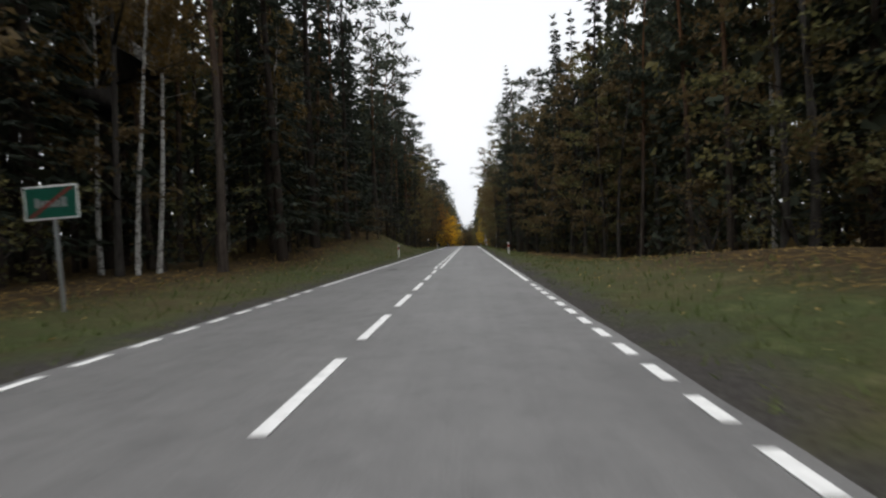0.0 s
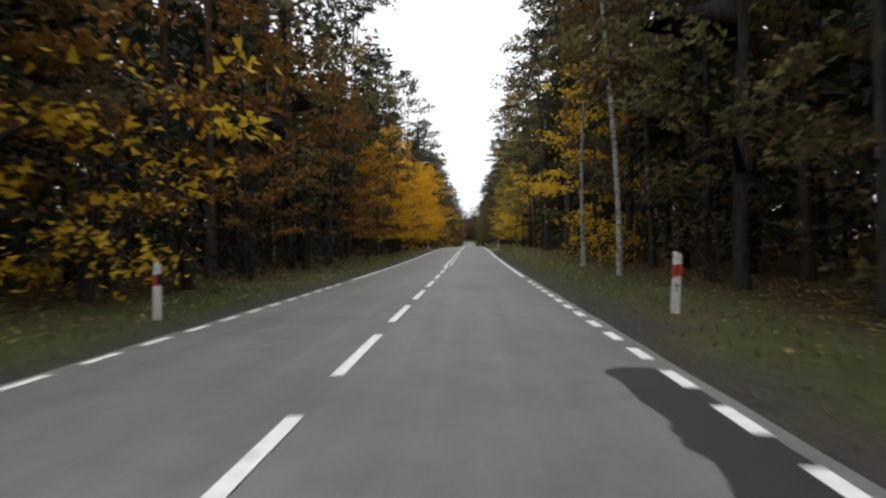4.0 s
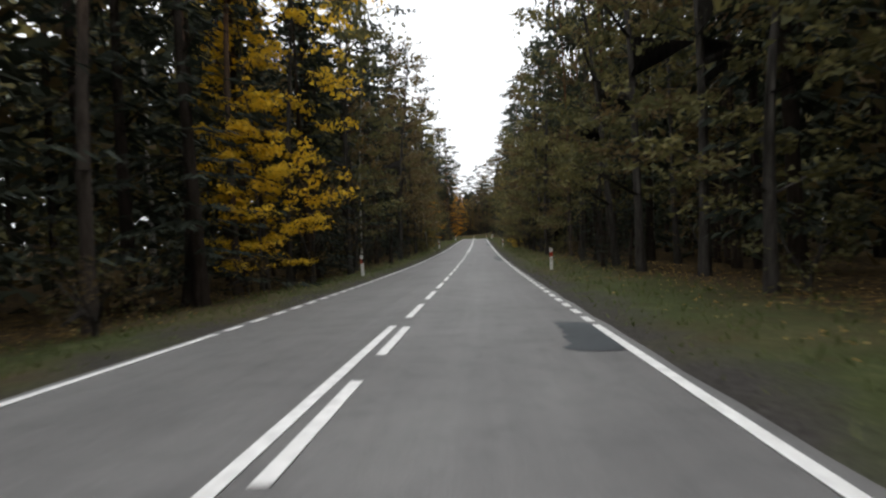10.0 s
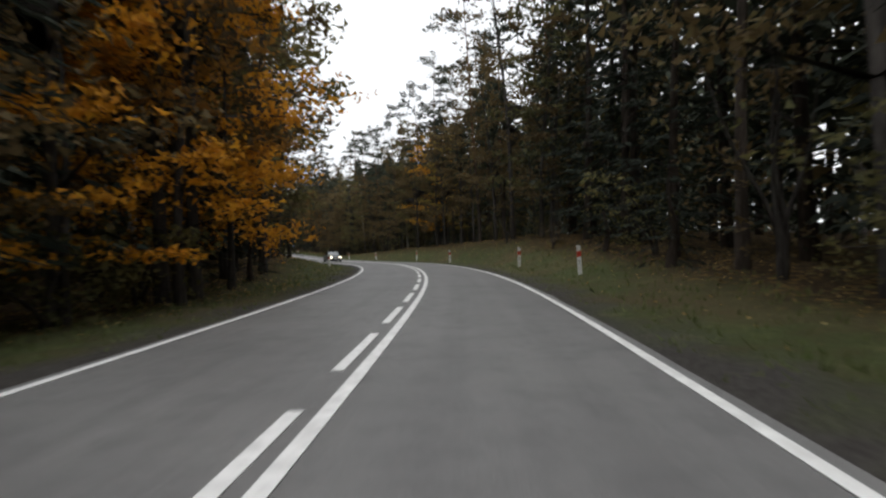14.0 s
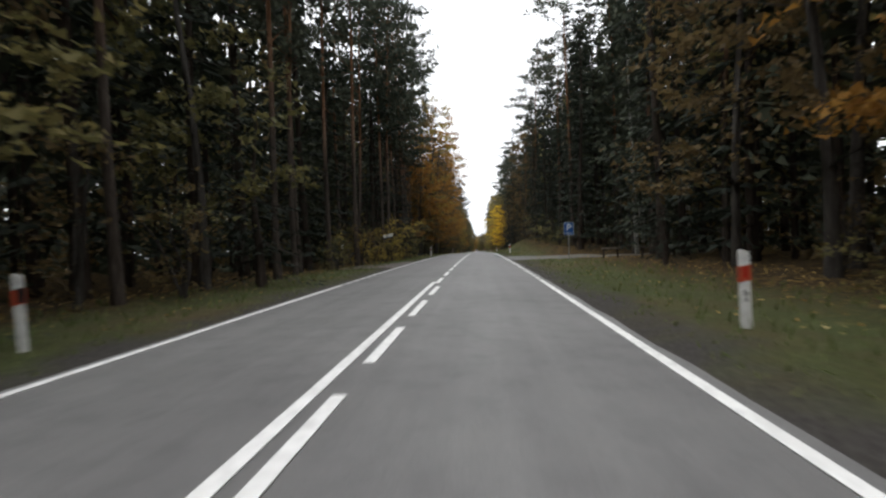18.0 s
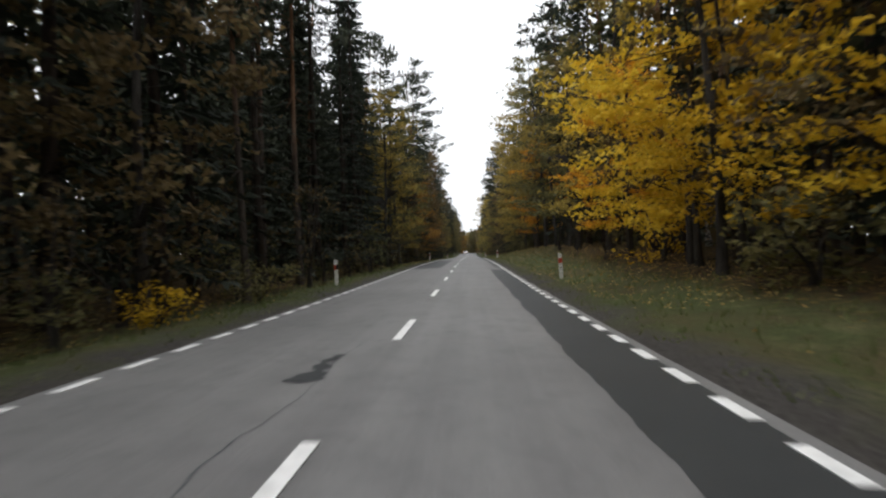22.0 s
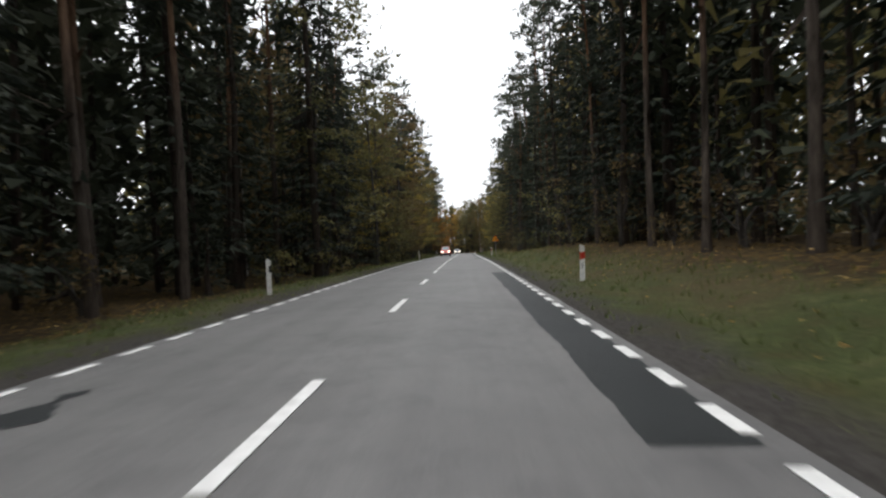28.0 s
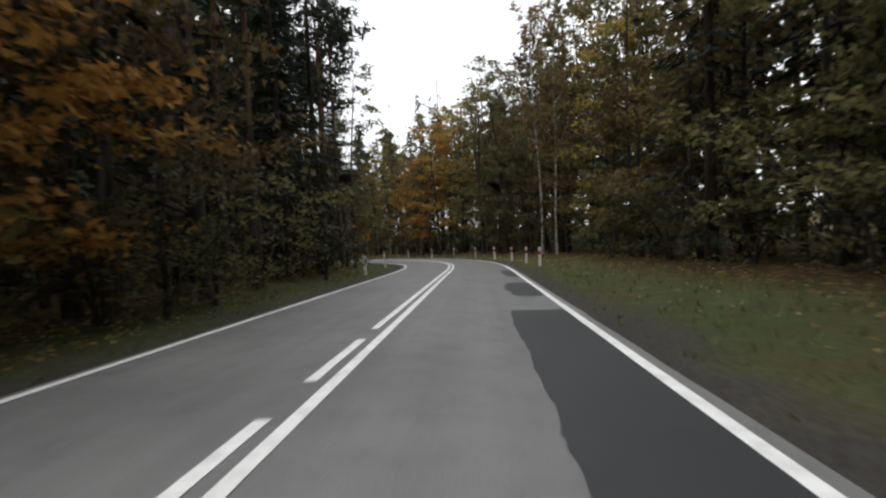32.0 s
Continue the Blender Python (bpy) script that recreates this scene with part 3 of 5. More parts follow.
def pine_shape(h, tufts, size=0.34):
    """A bare stem under a broken crown: crooked boughs that carry flat pads of needle tufts."""
    path = stem_path(h, 0.6)
    pieces = [tube(path, taper(path, 0.095 + h * 0.0026), 7)]
    pads = []
    for k in range(24):
        z = h * (0.44 + 0.55 * (k + rng.random()) / 24)
        reach = (0.7 + 2.9 * math.sin(math.pi * min(1, (1.03 - z / h) / 0.6)) ** 0.7) * rng.uniform(0.5, 1.15)
        a = rng.uniform(0, 2 * math.pi)
        p = along(path, z)
        q = p + np.array([math.cos(a) * reach, math.sin(a) * reach, reach * rng.uniform(-.12, .3)])
        pieces.append(limb(p, q, 0.05, 0.012, 0.08 * reach))
        for t in (0.5, 0.72, 0.88, 1.0):
            pads.append(p + (q - p) * t + rng.normal(size=3) * np.array([.28, .28, .08]))
    for k in range(10):
        z = h * rng.uniform(0.15, 0.5)
        a = rng.uniform(0, 2 * math.pi)
        p = along(path, z)
        pieces.append(limb(p, p + np.array([math.cos(a), math.sin(a), -0.15]) * rng.uniform(0.5, 1.6), 0.025, 0.006))
    pads += [along(path, h * f) for f in (0.95, 0.98, 1.0)]
    base = np.repeat(np.array(pads), tufts, axis=0)
    base = base + rng.normal(size=base.shape) * np.array([0.3, 0.3, 0.09])
    way = rng.normal(size=base.shape) + np.array([0, 0, 0.45])
    return joined(pieces), blades(base, way, size * rng.uniform(0.6, 1.3, len(base)), size * 0.42)


def spruce_shape(h, twigs, size=0.5, per=6, gap=0.55, wide=0.23):
    """Whorls of drooping boughs, each a feather of hanging twigs, down to the ground."""
    path = stem_path(h, 0.15)
    pieces = [tube(path, taper(path, 0.13 + h * 0.0035, 0.05), 7)]
    base, way, length = [], [], []
    levels = int(h / gap)
    for k in range(levels):
        z = h * (0.06 + 0.93 * (k + 0.5 * rng.random()) / levels)
        reach = 0.25 + (h - z) / h * (1.75 + 0.055 * h) * rng.uniform(0.8, 1.1)
        turn = rng.uniform(0, 6.28)
        for q in range(per):
            a = turn + 6.28 * q / per + rng.normal() * 0.3
            r = reach * rng.uniform(0.55, 1.15)
            p = along(path, z)
            out = np.array([math.cos(a), math.sin(a), 0])
            across = np.array([-math.sin(a), math.cos(a), 0])
            if q < 1:
                pieces.append(limb(p, p + out * r + np.array([0, 0, -0.3 * r]), 0.03, 0.008, 0.1 * r))
            t = np.linspace(0.25, 1.0, twigs) + rng.normal(size=twigs) * 0.03
            b = p + np.outer(t * r, out) + np.outer(-0.42 * r * t + 0.2 * r * t * t + 0.1, [0, 0, 1.0])
            s = np.where(np.arange(twigs) % 2 == 0, 1.0, -1.0)
            w = np.outer(np.ones(twigs) * 0.75, out) + np.outer(s * (1.1 - 0.75 * t), across) + np.outer(-0.25 - 0.35 * rng.random(twigs), [0, 0, 1.0])
            base.append(b)
            way.append(w)
            length.append(size * (1.25 - 0.6 * t) * min(1.0, 0.35 + 0.4 * r) * rng.uniform(0.75, 1.25, twigs))
    base.append(np.tile(along(path, h * 0.985), (6, 1)))
    way.append(rng.normal(size=(6, 3)) * 0.4 + np.array([0, 0, 0.8]))
    length.append(np.full(6, size))
    return joined(pieces), blades(np.concatenate(base), np.concatenate(way), np.concatenate(length), size * wide)


def broad_shape(h, n, width, low=0.14, size=0.3, stems=1, limbs=34):
    """A leafy tree, fuller towards its +x side: limbs fork into level fans of twigs, and leaves hang along the twigs."""
    pieces, twig_a, twig_b = [], [], []
    for m in range(stems):
        path = stem_path(h * 0.94, 1.0 if stems == 1 else 1.2)
        pieces.append(tube(path, taper(path, (0.055 + h * 0.006) / (1 if stems == 1 else 1.5), 0.1)))
        for k in range(limbs // stems):
            t = low + (0.98 - low) * (k + rng.random()) / (limbs // stems)
            z = h * 0.94 * t
            g = (t - low) / (1 - low)
            a = rng.uniform(0, 2 * math.pi)
            reach = width * (0.45 + 0.75 * math.sin(math.pi * (0.12 + 0.82 * g)) ** 0.9) * (1.08 - 0.55 * g) * rng.uniform(0.6, 1.15) * (1 + 0.16 * math.cos(a))
            p = along(path, z)
            out = np.array([math.cos(a), math.sin(a), 0])
            across = np.array([-math.sin(a), math.cos(a), 0])
            rise_k = rng.uniform(-0.02, 0.4)
            e = p + out * reach + np.array([0, 0, reach * rise_k])
            if k % 3:
                pieces.append(limb(p, e, 0.045, 0.012))
            twig_a.append(p + (e - p) * 0.55)
            twig_b.append(e)
            for q in range(7):
                f = rng.uniform(0.3, 0.95)
                s = p + (e - p) * f
                w = s + (out * rng.uniform(0.3, 0.8) + across * rng.normal() * 0.75) * (0.35 + 0.24 * width) + np.array([0, 0, rng.normal() * 0.16 - 0.05])
                if q == 0 and k % 3 == 1:
                    pieces.append(limb(s, w, 0.018, 0.005))
                twig_a.append(s)
                twig_b.append(w)
    twig_a, twig_b = np.array(twig_a), np.array(twig_b)
    share = 1.75 - twig_a[:, 2] / h
    pick = rng.choice(len(twig_a), n, p=share / share.sum())
    f = rng.random(n)[:, None] ** 0.7 * 1.12
    c = twig_a[pick] + (twig_b[pick] - twig_a[pick]) * f + rng.normal(size=(n, 3)) * np.array([0.15, 0.15, 0.1]) * (0.6 + 0.12 * width)
    c[:, 2] -= 0.1 * rng.random(n)
    return joined(pieces), leaves(c, size * (0.68 + 0.5 * np.clip(c[:, 2] / h, 0, 1)), 0.3, 1.3)


def birch_shape(h, n):
    path = stem_path(h, 0.7)
    pieces = [tube(path, taper(path, 0.105, 0.1, 0.2))]
    pts = []
    for k in range(26):
        t = 0.38 + 0.6 * rng.random()
        p = along(path, h * t)
        a = rng.uniform(0, 2 * math.pi)
        r = 2.3 * (1.15 - t) * rng.uniform(0.6, 1.3) + 0.3
        e = p + np.array([math.cos(a) * r, math.sin(a) * r, r * 0.7])
        pieces.append(limb(p, e, 0.028, 0.008))
        for q in range(4):
            s = p + (e - p) * rng.uniform(0.5, 1.0)
            w = s + np.array([rng.normal() * 0.25, rng.normal() * 0.25, -rng.uniform(0.5, 1.6)])
            pieces.append(limb(s, w, 0.009, 0.004))
            pts += [s + (w - s) * f for f in (0.3, 0.6, 0.9)]
    return joined(pieces), leaves(cluster(pts, n, (0.13, 0.13, 0.2)), 0.17, 0.2, 1.3)


SHAPES = {
    "pine": [pine_shape(h, 17, 0.47) for h in (25, 27, 23)],
    "spruce": [spruce_shape(h, 20, 0.56, 6, 0.7, 0.155) for h in (23, 26, 19)],
    "broad": [broad_shape(h, 3600, w, 0.12, 0.175) for h, w in ((12, 3.3), (14, 3.5), (10, 2.9))],
    "tall": [broad_shape(h, 3000, w, 0.14, 0.215, 1, 44) for h, w in ((19, 3.4), (21.5, 3.7), (17, 3.0))],
    "birch": [birch_shape(h, 1900) for h in (18, 20, 16)],
    "shrub": [broad_shape(h, 620, w, 0.05, 0.125, 3, 24) for h, w in ((2.6, 1.0), (3.6, 1.3), (1.8, 0.9))],
    "brush": [broad_shape(h, 420, w, 0.05, 0.11, 4, 24) for h, w in ((3.2, 0.9), (4.4, 1.1), (2.2, 0.9))],
    "small": [spruce_shape(h, 9, 0.3, 6, 0.36) for h in (4.2, 5.5, 3.0)],
    "pine_back": [pine_shape(h, 9, 0.7) for h in (25, 28, 23)],
    "spruce_back": [spruce_shape(h, 10, 0.8, 5, 0.85, 0.26) for h in (24, 27, 20)],
    "tall_back": [broad_shape(h, 1600, w, 0.16, 0.28) for h, w in ((19, 3.4), (22, 3.7), (17, 3.0))],
}
KINDS = {
    "P": ("pine", PINE_BARK, NEEDLE, "pine_tree", "tall pine with a bare reddish trunk and dark needles", "tree", "roadside pines"),
    "S": ("spruce", SPRUCE_BARK, SPRUCE, "spruce_tree", "dark green spruce with drooping branches", "tree", "roadside spruces"),
    "M": ("broad", GREY_BARK, YELLOW, "maple_tree", "maple in bright yellow autumn leaf", "tree", "yellow maples"),
    "O": ("broad", GREY_BARK, ORANGE, "beech_tree", "broad tree in orange autumn leaf", "tree", "orange trees"),
    "V": ("tall", GREY_BARK, OLIVE, "linden_tree", "leafy tree with olive and yellowing leaves", "tree", "olive trees"),
    "R": ("tall", GREY_BARK, BROWN, "oak_tree", "oak with russet brown autumn leaves", "tree", "brown oaks"),
    "Q": ("tall", GREY_BARK, ORANGE, "tall_beech", "tall beech in orange-brown autumn leaf", "tree", "tall orange beeches"),
    "Y": ("tall", GREY_BARK, YELLOW, "tall_maple", "tall slender maple in bright yellow leaf", "tree", "yellow maples"),
    "G": ("tall", GREY_BARK, GOLD, "golden_linden", "leafy tree with golden olive autumn leaves", "tree", "golden trees"),
    "B": ("birch", BIRCH_BARK, BIRCHLEAF, "birch_tree", "slender birch with white bark and thin yellowish leaves", "tree", "roadside birches"),
    "v": ("shrub", GREY_BARK, OLIVE, "shrub", "olive-leaved undergrowth shrub at the forest edge", "shrub", "green shrubs"),
    "U": ("broad", GREY_BARK, FLAME, "maple_tree", "broad maple in orange-yellow autumn leaf", "tree", "yellow maples"),
    "A": ("broad", GREY_BARK, AMBER, "amber_beech", "broad beech in glowing amber autumn leaf", "tree", "orange trees"),
    "g": ("shrub", GREY_BARK, GOLD, "shrub", "golden-leaved bush at the forest edge", "shrub", "golden bushes"),
    "m": ("shrub", GREY_BARK, YELLOW, "shrub", "yellow-leaved sapling at the forest edge", "shrub", "yellow saplings"),
    "w": ("brush", GREY_BARK, BROWN, "brushwood_shrub", "twiggy brown-leaved bush at the forest edge", "shrub", "brown brushwood"),
    "s": ("small", SPRUCE_BARK, SPRUCE, "young_spruce", "young dark spruce in the undergrowth", "tree", "young spruces"),
    "n": ("broad", GREY_BARK, OLIVE, "young_linden", "low spreading tree with olive leaves", "tree", "low olive trees"),
    "r": ("broad", GREY_BARK, BROWN, "young_oak", "low spreading oak with brown leaves", "tree", "low brown oaks"),
}
MASTER = {}


def plant(code, s, u, scale=1.0, variant=None, back=False):
    shape, stem_mat, leaf_mat, name, label, category, group = KINDS[code]
    k = int(rng.integers(0, 3)) if variant is None else variant
    p = lies(s, u)
    yaw = road_at(s)[3] + (math.pi if u > 0 else 0.0) + rng.normal() * 0.7
    m = Matrix.LocRotScale((p.x, p.y, p.z - 0.06), Euler((rng.normal() * 0.015, rng.normal() * 0.015, yaw)), None)
    if back:
        shape, code = shape + "_back", code + "back"
    if (code, k) not in MASTER:
        (tv, tf), (lv, lf) = SHAPES[shape][k]
        MASTER[code, k] = (mesh_of(name + "_trunk", tv, tf, stem_mat, smooth=True), mesh_of(name + "_crown", lv, lf, leaf_mat))
    tm, lm = MASTER[code, k]
    ob = thing(name, label, category, group, m)
    ob.scale = (scale, scale, scale * rng.uniform(0.94, 1.06))
    part("trunk", tm, ob)
    part("crown", lm, ob)
    return ob


# what stands at the forest's edge: from, to, side, kinds in their shares
ZONES = [(-5, 25, -1, "BBRPSP"), (25, 70, -1, "PSPRPS"), (70, 115, -1, "PRSPVR"), (115, 160, -1, "RPOVRP"), (160, 186, -1, "OPRVP"), (186, 205, -1, "UORU"), (205, 236, -1, "UUUA"),
         (236, 262, -1, "PVRP"), (262, 300, -1, "PPRVP"), (300, 322, -1, "PRVP"), (322, 345, -1, "VRMV"), (345, 380, -1, "PSRPS"), (380, 430, -1, "VSVRB"),
         (430, 455, -1, "PPVRP"), (455, 482, -1, "BSPSP"), (482, 503, -1, "RVRP"), (503, 512, -1, "QRO"), (512, 560, -1, "RVRP"), (560, 640, -1, "RVQVP"), (640, 690, -1, "PPSPV"),
         (690, 699, -1, "PVP"), (699, 745, -1, "QRQrQO"), (745, 790, -1, "PSPRV"), (790, 812, -1, "SSPS"), (812, 840, -1, "VGSGA"), (840, 885, -1, "SPRBSO"), (885, 925, -1, "RVRP"),
         (925, 955, -1, "GnVG"), (955, 1010, -1, "SPSBP"), (1010, 1045, -1, "VRSV"), (1045, 1085, -1, "GrVr"), (1085, 1116, -1, "VSVP"), (1116, 1131, -1, "OrO"), (1131, 1245, -1, "PSVRP"),
         (-5, 20, 1, "PVPRS"), (20, 60, 1, "VPPRP"), (60, 115, 1, "PSRPV"), (115, 165, 1, "PVRVR"), (165, 205, 1, "PPVMP"), (205, 222, 1, "GGPMG"), (222, 262, 1, "GnGVPR"),
         (262, 320, 1, "PPPRP"), (320, 352, 1, "RPPR"), (352, 400, 1, "VVRP"), (400, 430, 1, "VRrn"), (430, 455, 1, "PSRPS"), (455, 470, 1, "SSS"), (470, 492, 1, "VnRS"), (492, 522, 1, "SRSP"),
         (522, 600, 1, "RRVPR"), (600, 650, 1, "RRPQ"), (650, 685, 1, "PSPS"), (685, 735, 1, "PSRS"), (735, 780, 1, "SSPR"), (780, 796, 1, "RMS"), (796, 850, 1, "GGVRGA"),
         (850, 880, 1, "GRVG"), (880, 925, 1, "PRPS"), (925, 960, 1, "nGVG"), (960, 1012, 1, "PPSPP"), (1012, 1070, 1, "SPSSP"), (1070, 1092, 1, "SPnV"), (1092, 1120, 1, "nVnS"), (1120, 1140, 1, "SVSPn"), (1140, 1262, 1, "nVrnGVrO")]
EDGE_LEFT = [(0, 12), (25, 11), (40, 8), (70, 7), (85, 6.5), (110, 8), (117, 10.5), (131, 10.5), (139, 8), (150, 7), (190, 6.5), (215, 6.3), (250, 6.3), (280, 8), (310, 7.8), (345, 7.2), (380, 6.3),
             (420, 6.2), (445, 7), (460, 9), (475, 8), (490, 6.2), (515, 7), (530, 8.5), (600, 7.5), (640, 6.3), (690, 6.2), (830, 6.0), (870, 6.2), (930, 8), (960, 9),
             (990, 8.3), (1015, 6), (1060, 6.3), (1090, 8.3), (1110, 7), (1125, 6), (1300, 6.5)]
EDGE_RIGHT = [(-20, 15), (0, 15), (14, 14), (26, 12.5), (45, 11.5), (62, 9.5), (80, 7.2), (110, 6.8), (150, 7.6), (200, 7.8), (240, 8.3), (290, 8.2), (330, 8), (380, 7), (395, 6.6), (425, 6.4), (450, 7.5), (480, 8),
              (500, 7), (530, 8), (600, 7.5), (640, 8.3), (660, 9.5), (690, 9), (720, 8.5), (780, 8), (850, 8), (930, 8), (950, 6.8), (975, 8), (1010, 8.5), (1050, 7.8), (1065, 8.2),
              (1090, 8.5), (1120, 9), (1150, 9.5), (1300, 8)]


def stature(s, side):
    """Where the wood is lower."""
    return 0.78 if side > 0 and 530 < s < 625 else 0.86 if side > 0 and s > 1190 else 1.0


def edge(s, side):
    """How far from the road's middle the forest begins."""
    return float(np.interp(s, *zip(*(EDGE_LEFT if side < 0 else EDGE_RIGHT))))


for a, b, side, kinds in ZONES:
    s = a + rng.uniform(0.5, 2.0)
    while s < b:
        u = side * (edge(s, side) + rng.uniform(0.3, 1.7))
        if not (side > 0 and LAYBY[0] - 3 < s < LAYBY[1] + 2):
            code = kinds[int(rng.integers(0, len(kinds)))]
            if code in "PSB" and rng.random() < 0.5:
                u += side * 0.8
            plant(code, s, u, rng.uniform(0.85, 1.15) * stature(s, side))
        s += rng.uniform(2.3, 3.2) if side > 0 and s > 1138 else rng.uniform(2.7, 3.8) if side > 0 and 536 < s < 610 else rng.uniform(3.7, 5.6)
# single trees that stand out
for code, s, u, k, scale in (("B", 19.5, -13.2, 0, 1.0), ("B", 18.8, -11.2, 1, 0.95), ("B", 19.6, -10.9, 2, 1.0), ("B", 24, -14.6, 1, 1.0), ("B", 15.5, -13.6, 0, 0.9), ("B", 29, -9.6, 2, 0.9),
                             ("U", 224, -7.4, 1, 1.1), ("U", 231, -7.7, 0, 1.15), ("U", 218.5, -7.8, 1, 1.05), ("U", 238, -7.4, 2, 1.0), ("M", 330, -8.6, 2, 0.9), ("M", 334, -8.4, 2, 0.7), ("Y", 372, -8.2, 2, 0.85), ("Y", 373.6, -7.8, 1, 0.9), ("M", 371, -7.9, 2, 0.8), ("M", 260, 8.9, 1, 1.0), ("M", 263, 10.2, 0, 1.0), ("M", 236, 8.6, 2, 0.95), ("M", 241, 9.0, 2, 0.9), ("U", 257, -7.4, 2, 0.72), ("M", 321, -8.4, 2, 0.75), ("M", 346, -7.5, 2, 0.6),
                             ("A", 443, -8.0, 2, 0.9), ("B", 428.5, -6.9, 0, 1.2), ("g", 430.5, -7.3, 1, 1.25), ("g", 433, -6.9, 0, 1.1), ("v", 435.5, -6.6, 1, 1.0), ("M", 784.5, 8.0, 1, 1.1), ("M", 789, 9.4, 0, 1.05), ("B", 1160, 8.2, 1, 1.15), ("B", 1158, 8.6, 0, 1.1), ("O", 1180, 8.0, 1, 1.2), ("O", 1184, 8.6, 0, 1.2), ("V", 1168, 8.6, 1, 1.0), ("V", 1172, 8.2, 0, 1.0), ("V", 1164, 9.0, 2, 1.0), ("B", 113.6, 7.5, 0, 0.95),
                             ("B", 129, 8.6, 1, 0.85), ("B", 131, 9.0, 2, 0.85), ("B", 139, 8.9, 0, 0.85), ("B", 160, 6.9, 1, 1.1), ("B", 166, 6.8, 2, 1.1), ("m", 151, -7.4, 1, 1.5), ("m", 147, -8.2, 1, 1.4), ("A", 504, -6.6, 1, 1.05), ("A", 508.5, -6.9, 0, 1.0), ("A", 500.5, -7.2, 2, 0.95), ("S", 497, -7.2, 1, 1.0), ("P", 492, -7.6, 0, 1.0), ("O", 1124, -6.4, 1, 1.05), ("O", 1128, -6.8, 0, 0.95), ("V", 1105, 8.6, 1, 0.9), ("v", 1131, -5.6, 1, 1.0), ("v", 1133.5, -5.8, 0, 1.1), ("v", 1141, 9.2, 1, 1.1), ("v", 1136, 9.8, 0, 1.2), ("v", 1131, 9.6, 1, 1.1), ("v", 1128, 10.5, 1, 1.1), ("v", 1146, 8.2, 0, 1.1), ("v", 1134, 11.5, 1, 1.2), ("G", 955, -8.0, 2, 0.95), ("G", 957, 8.6, 0, 0.95), ("G", 962, 8.8, 2, 0.9), ("G", 478, 9.2, 1, 0.9), ("G", 483, 9.0, 0, 0.9), ("G", 854, 9.2, 0, 0.85), ("G", 859, 9.0, 2, 0.85), ("G", 828, 8.8, 2, 0.9), ("G", 823, -7.4, 0, 0.8), ("G", 1104, 8.9, 2, 0.9), ("G", 1109, 9.2, 0, 0.85), ("G", 1067, -7.2, 2, 0.75), ("G", 1030, -7.6, 2, 0.8), ("G", 466, -9.5, 2, 0.7), ("B", 468.5, -8.3, 0, 0.55), ("B", 469.6, -8.9, 1, 0.6), ("B", 470.4, -8.2, 2, 0.6), ("B", 471.5, -8.8, 0, 0.6), ("B", 472.6, -8.3, 1, 0.55), ("m", 424.5, 7.0, 2, 0.9), ("g", 671, -7.2, 1, 1.0), ("g", 669, -7.8, 0, 1.1), ("g", 676, -6.6, 2, 0.9), ("g", 673, -6.7, 1, 1.1), ("G", 548, 10.0, 0, 0.8), ("A", 553, 11.0, 1, 1.1), ("B", 866, -7.4, 1, 1.15), ("B", 873, -7.8, 0, 1.1), ("O", 852, -7.6, 1, 1.05), ("O", 880, -7.4, 0, 0.9), ("v", 681, -6.4, 1, 0.7), ("v", 774, -6.0, 2, 0.9), ("v", 778, -5.8, 0, 0.6), ("m", 781, -5.9, 2, 0.6), ("v", 786, -5.7, 2, 0.8), ("r", 704, -7.4, 1, 0.8), ("r", 709, -8.2, 2, 0.8), ("v", 706, -7.6, 1, 1.1), ("v", 710, -7.6, 1, 1.1)):
    plant(code, s, u, scale, k)
# tall trees whose crowns lean over the verge
for code, s0, s1, u in (("PSP", 676, 698, -6.6), ("QRGQVR", 704, 765, -6.4), ("PSVPS", 836, 905, -6.5), ("QRV", 506, 516, -6.8), ("PSR", 20, 44, -8.5)):
    s = s0
    while s < s1:
        plant(code[int(rng.integers(0, len(code)))], s, u - rng.uniform(0, 0.8), rng.uniform(1.14, 1.28))
        s += rng.uniform(6, 9)
# the wood that closes the view at the first bend
for k in range(16):
    plant("VGRV"[k % 4], 534 + 2.6 * k, 12.5 + 7 * rng.random() + (4 if k % 2 else 0), rng.uniform(0.72, 0.85))
# second row: taller trees behind
for side in (-1, 1):
    s = -6.0
    while s < 1250:
        dark = any(a <= s < b and q == side and ("S" in kd) for a, b, q, kd in ZONES)
        u = side * (edge(s, side) + rng.uniform(2.6, 4.8))
        tall = "SSSP" if dark else ("RRVR" if side > 0 and s > 1138 else "PSPSR")
        if not (side > 0 and 990 < s < 1085 and rng.random() < 0.35):
            plant(tall[int(rng.integers(0, len(tall)))], s, u, rng.uniform(0.98, 1.16) * stature(s, side), back=True)
        s += rng.uniform(3.9, 5.8)
# undergrowth
for side in (-1, 1):
    s = 0.0
    while s < 1225:
        warm = any(a <= s < b and q == side and ("M" in kd or "U" in kd) for a, b, q, kd in ZONES)
        if not (side > 0 and LAYBY[0] - 4 < s < LAYBY[1] + 4) and not (side < 0 and 112 < s < 134) and rng.random() < 0.8:
            pick = "v" if side > 0 and s > 1138 else "m" if warm and rng.random() < 0.4 else ("s" if rng.random() < 0.3 else "w" if rng.random() < 0.6 else "v")
            plant(pick, s, side * (edge(s, side) + rng.uniform(-0.2, 2.6)), rng.uniform(0.6, 1.3) if pick == "s" else rng.uniform(1.0, 1.5) if s > 1138 else rng.uniform(0.7, 1.45))
        s += rng.uniform(1.6, 2.6) if side > 0 and s > 1138 else rng.uniform(2.4, 4.6)


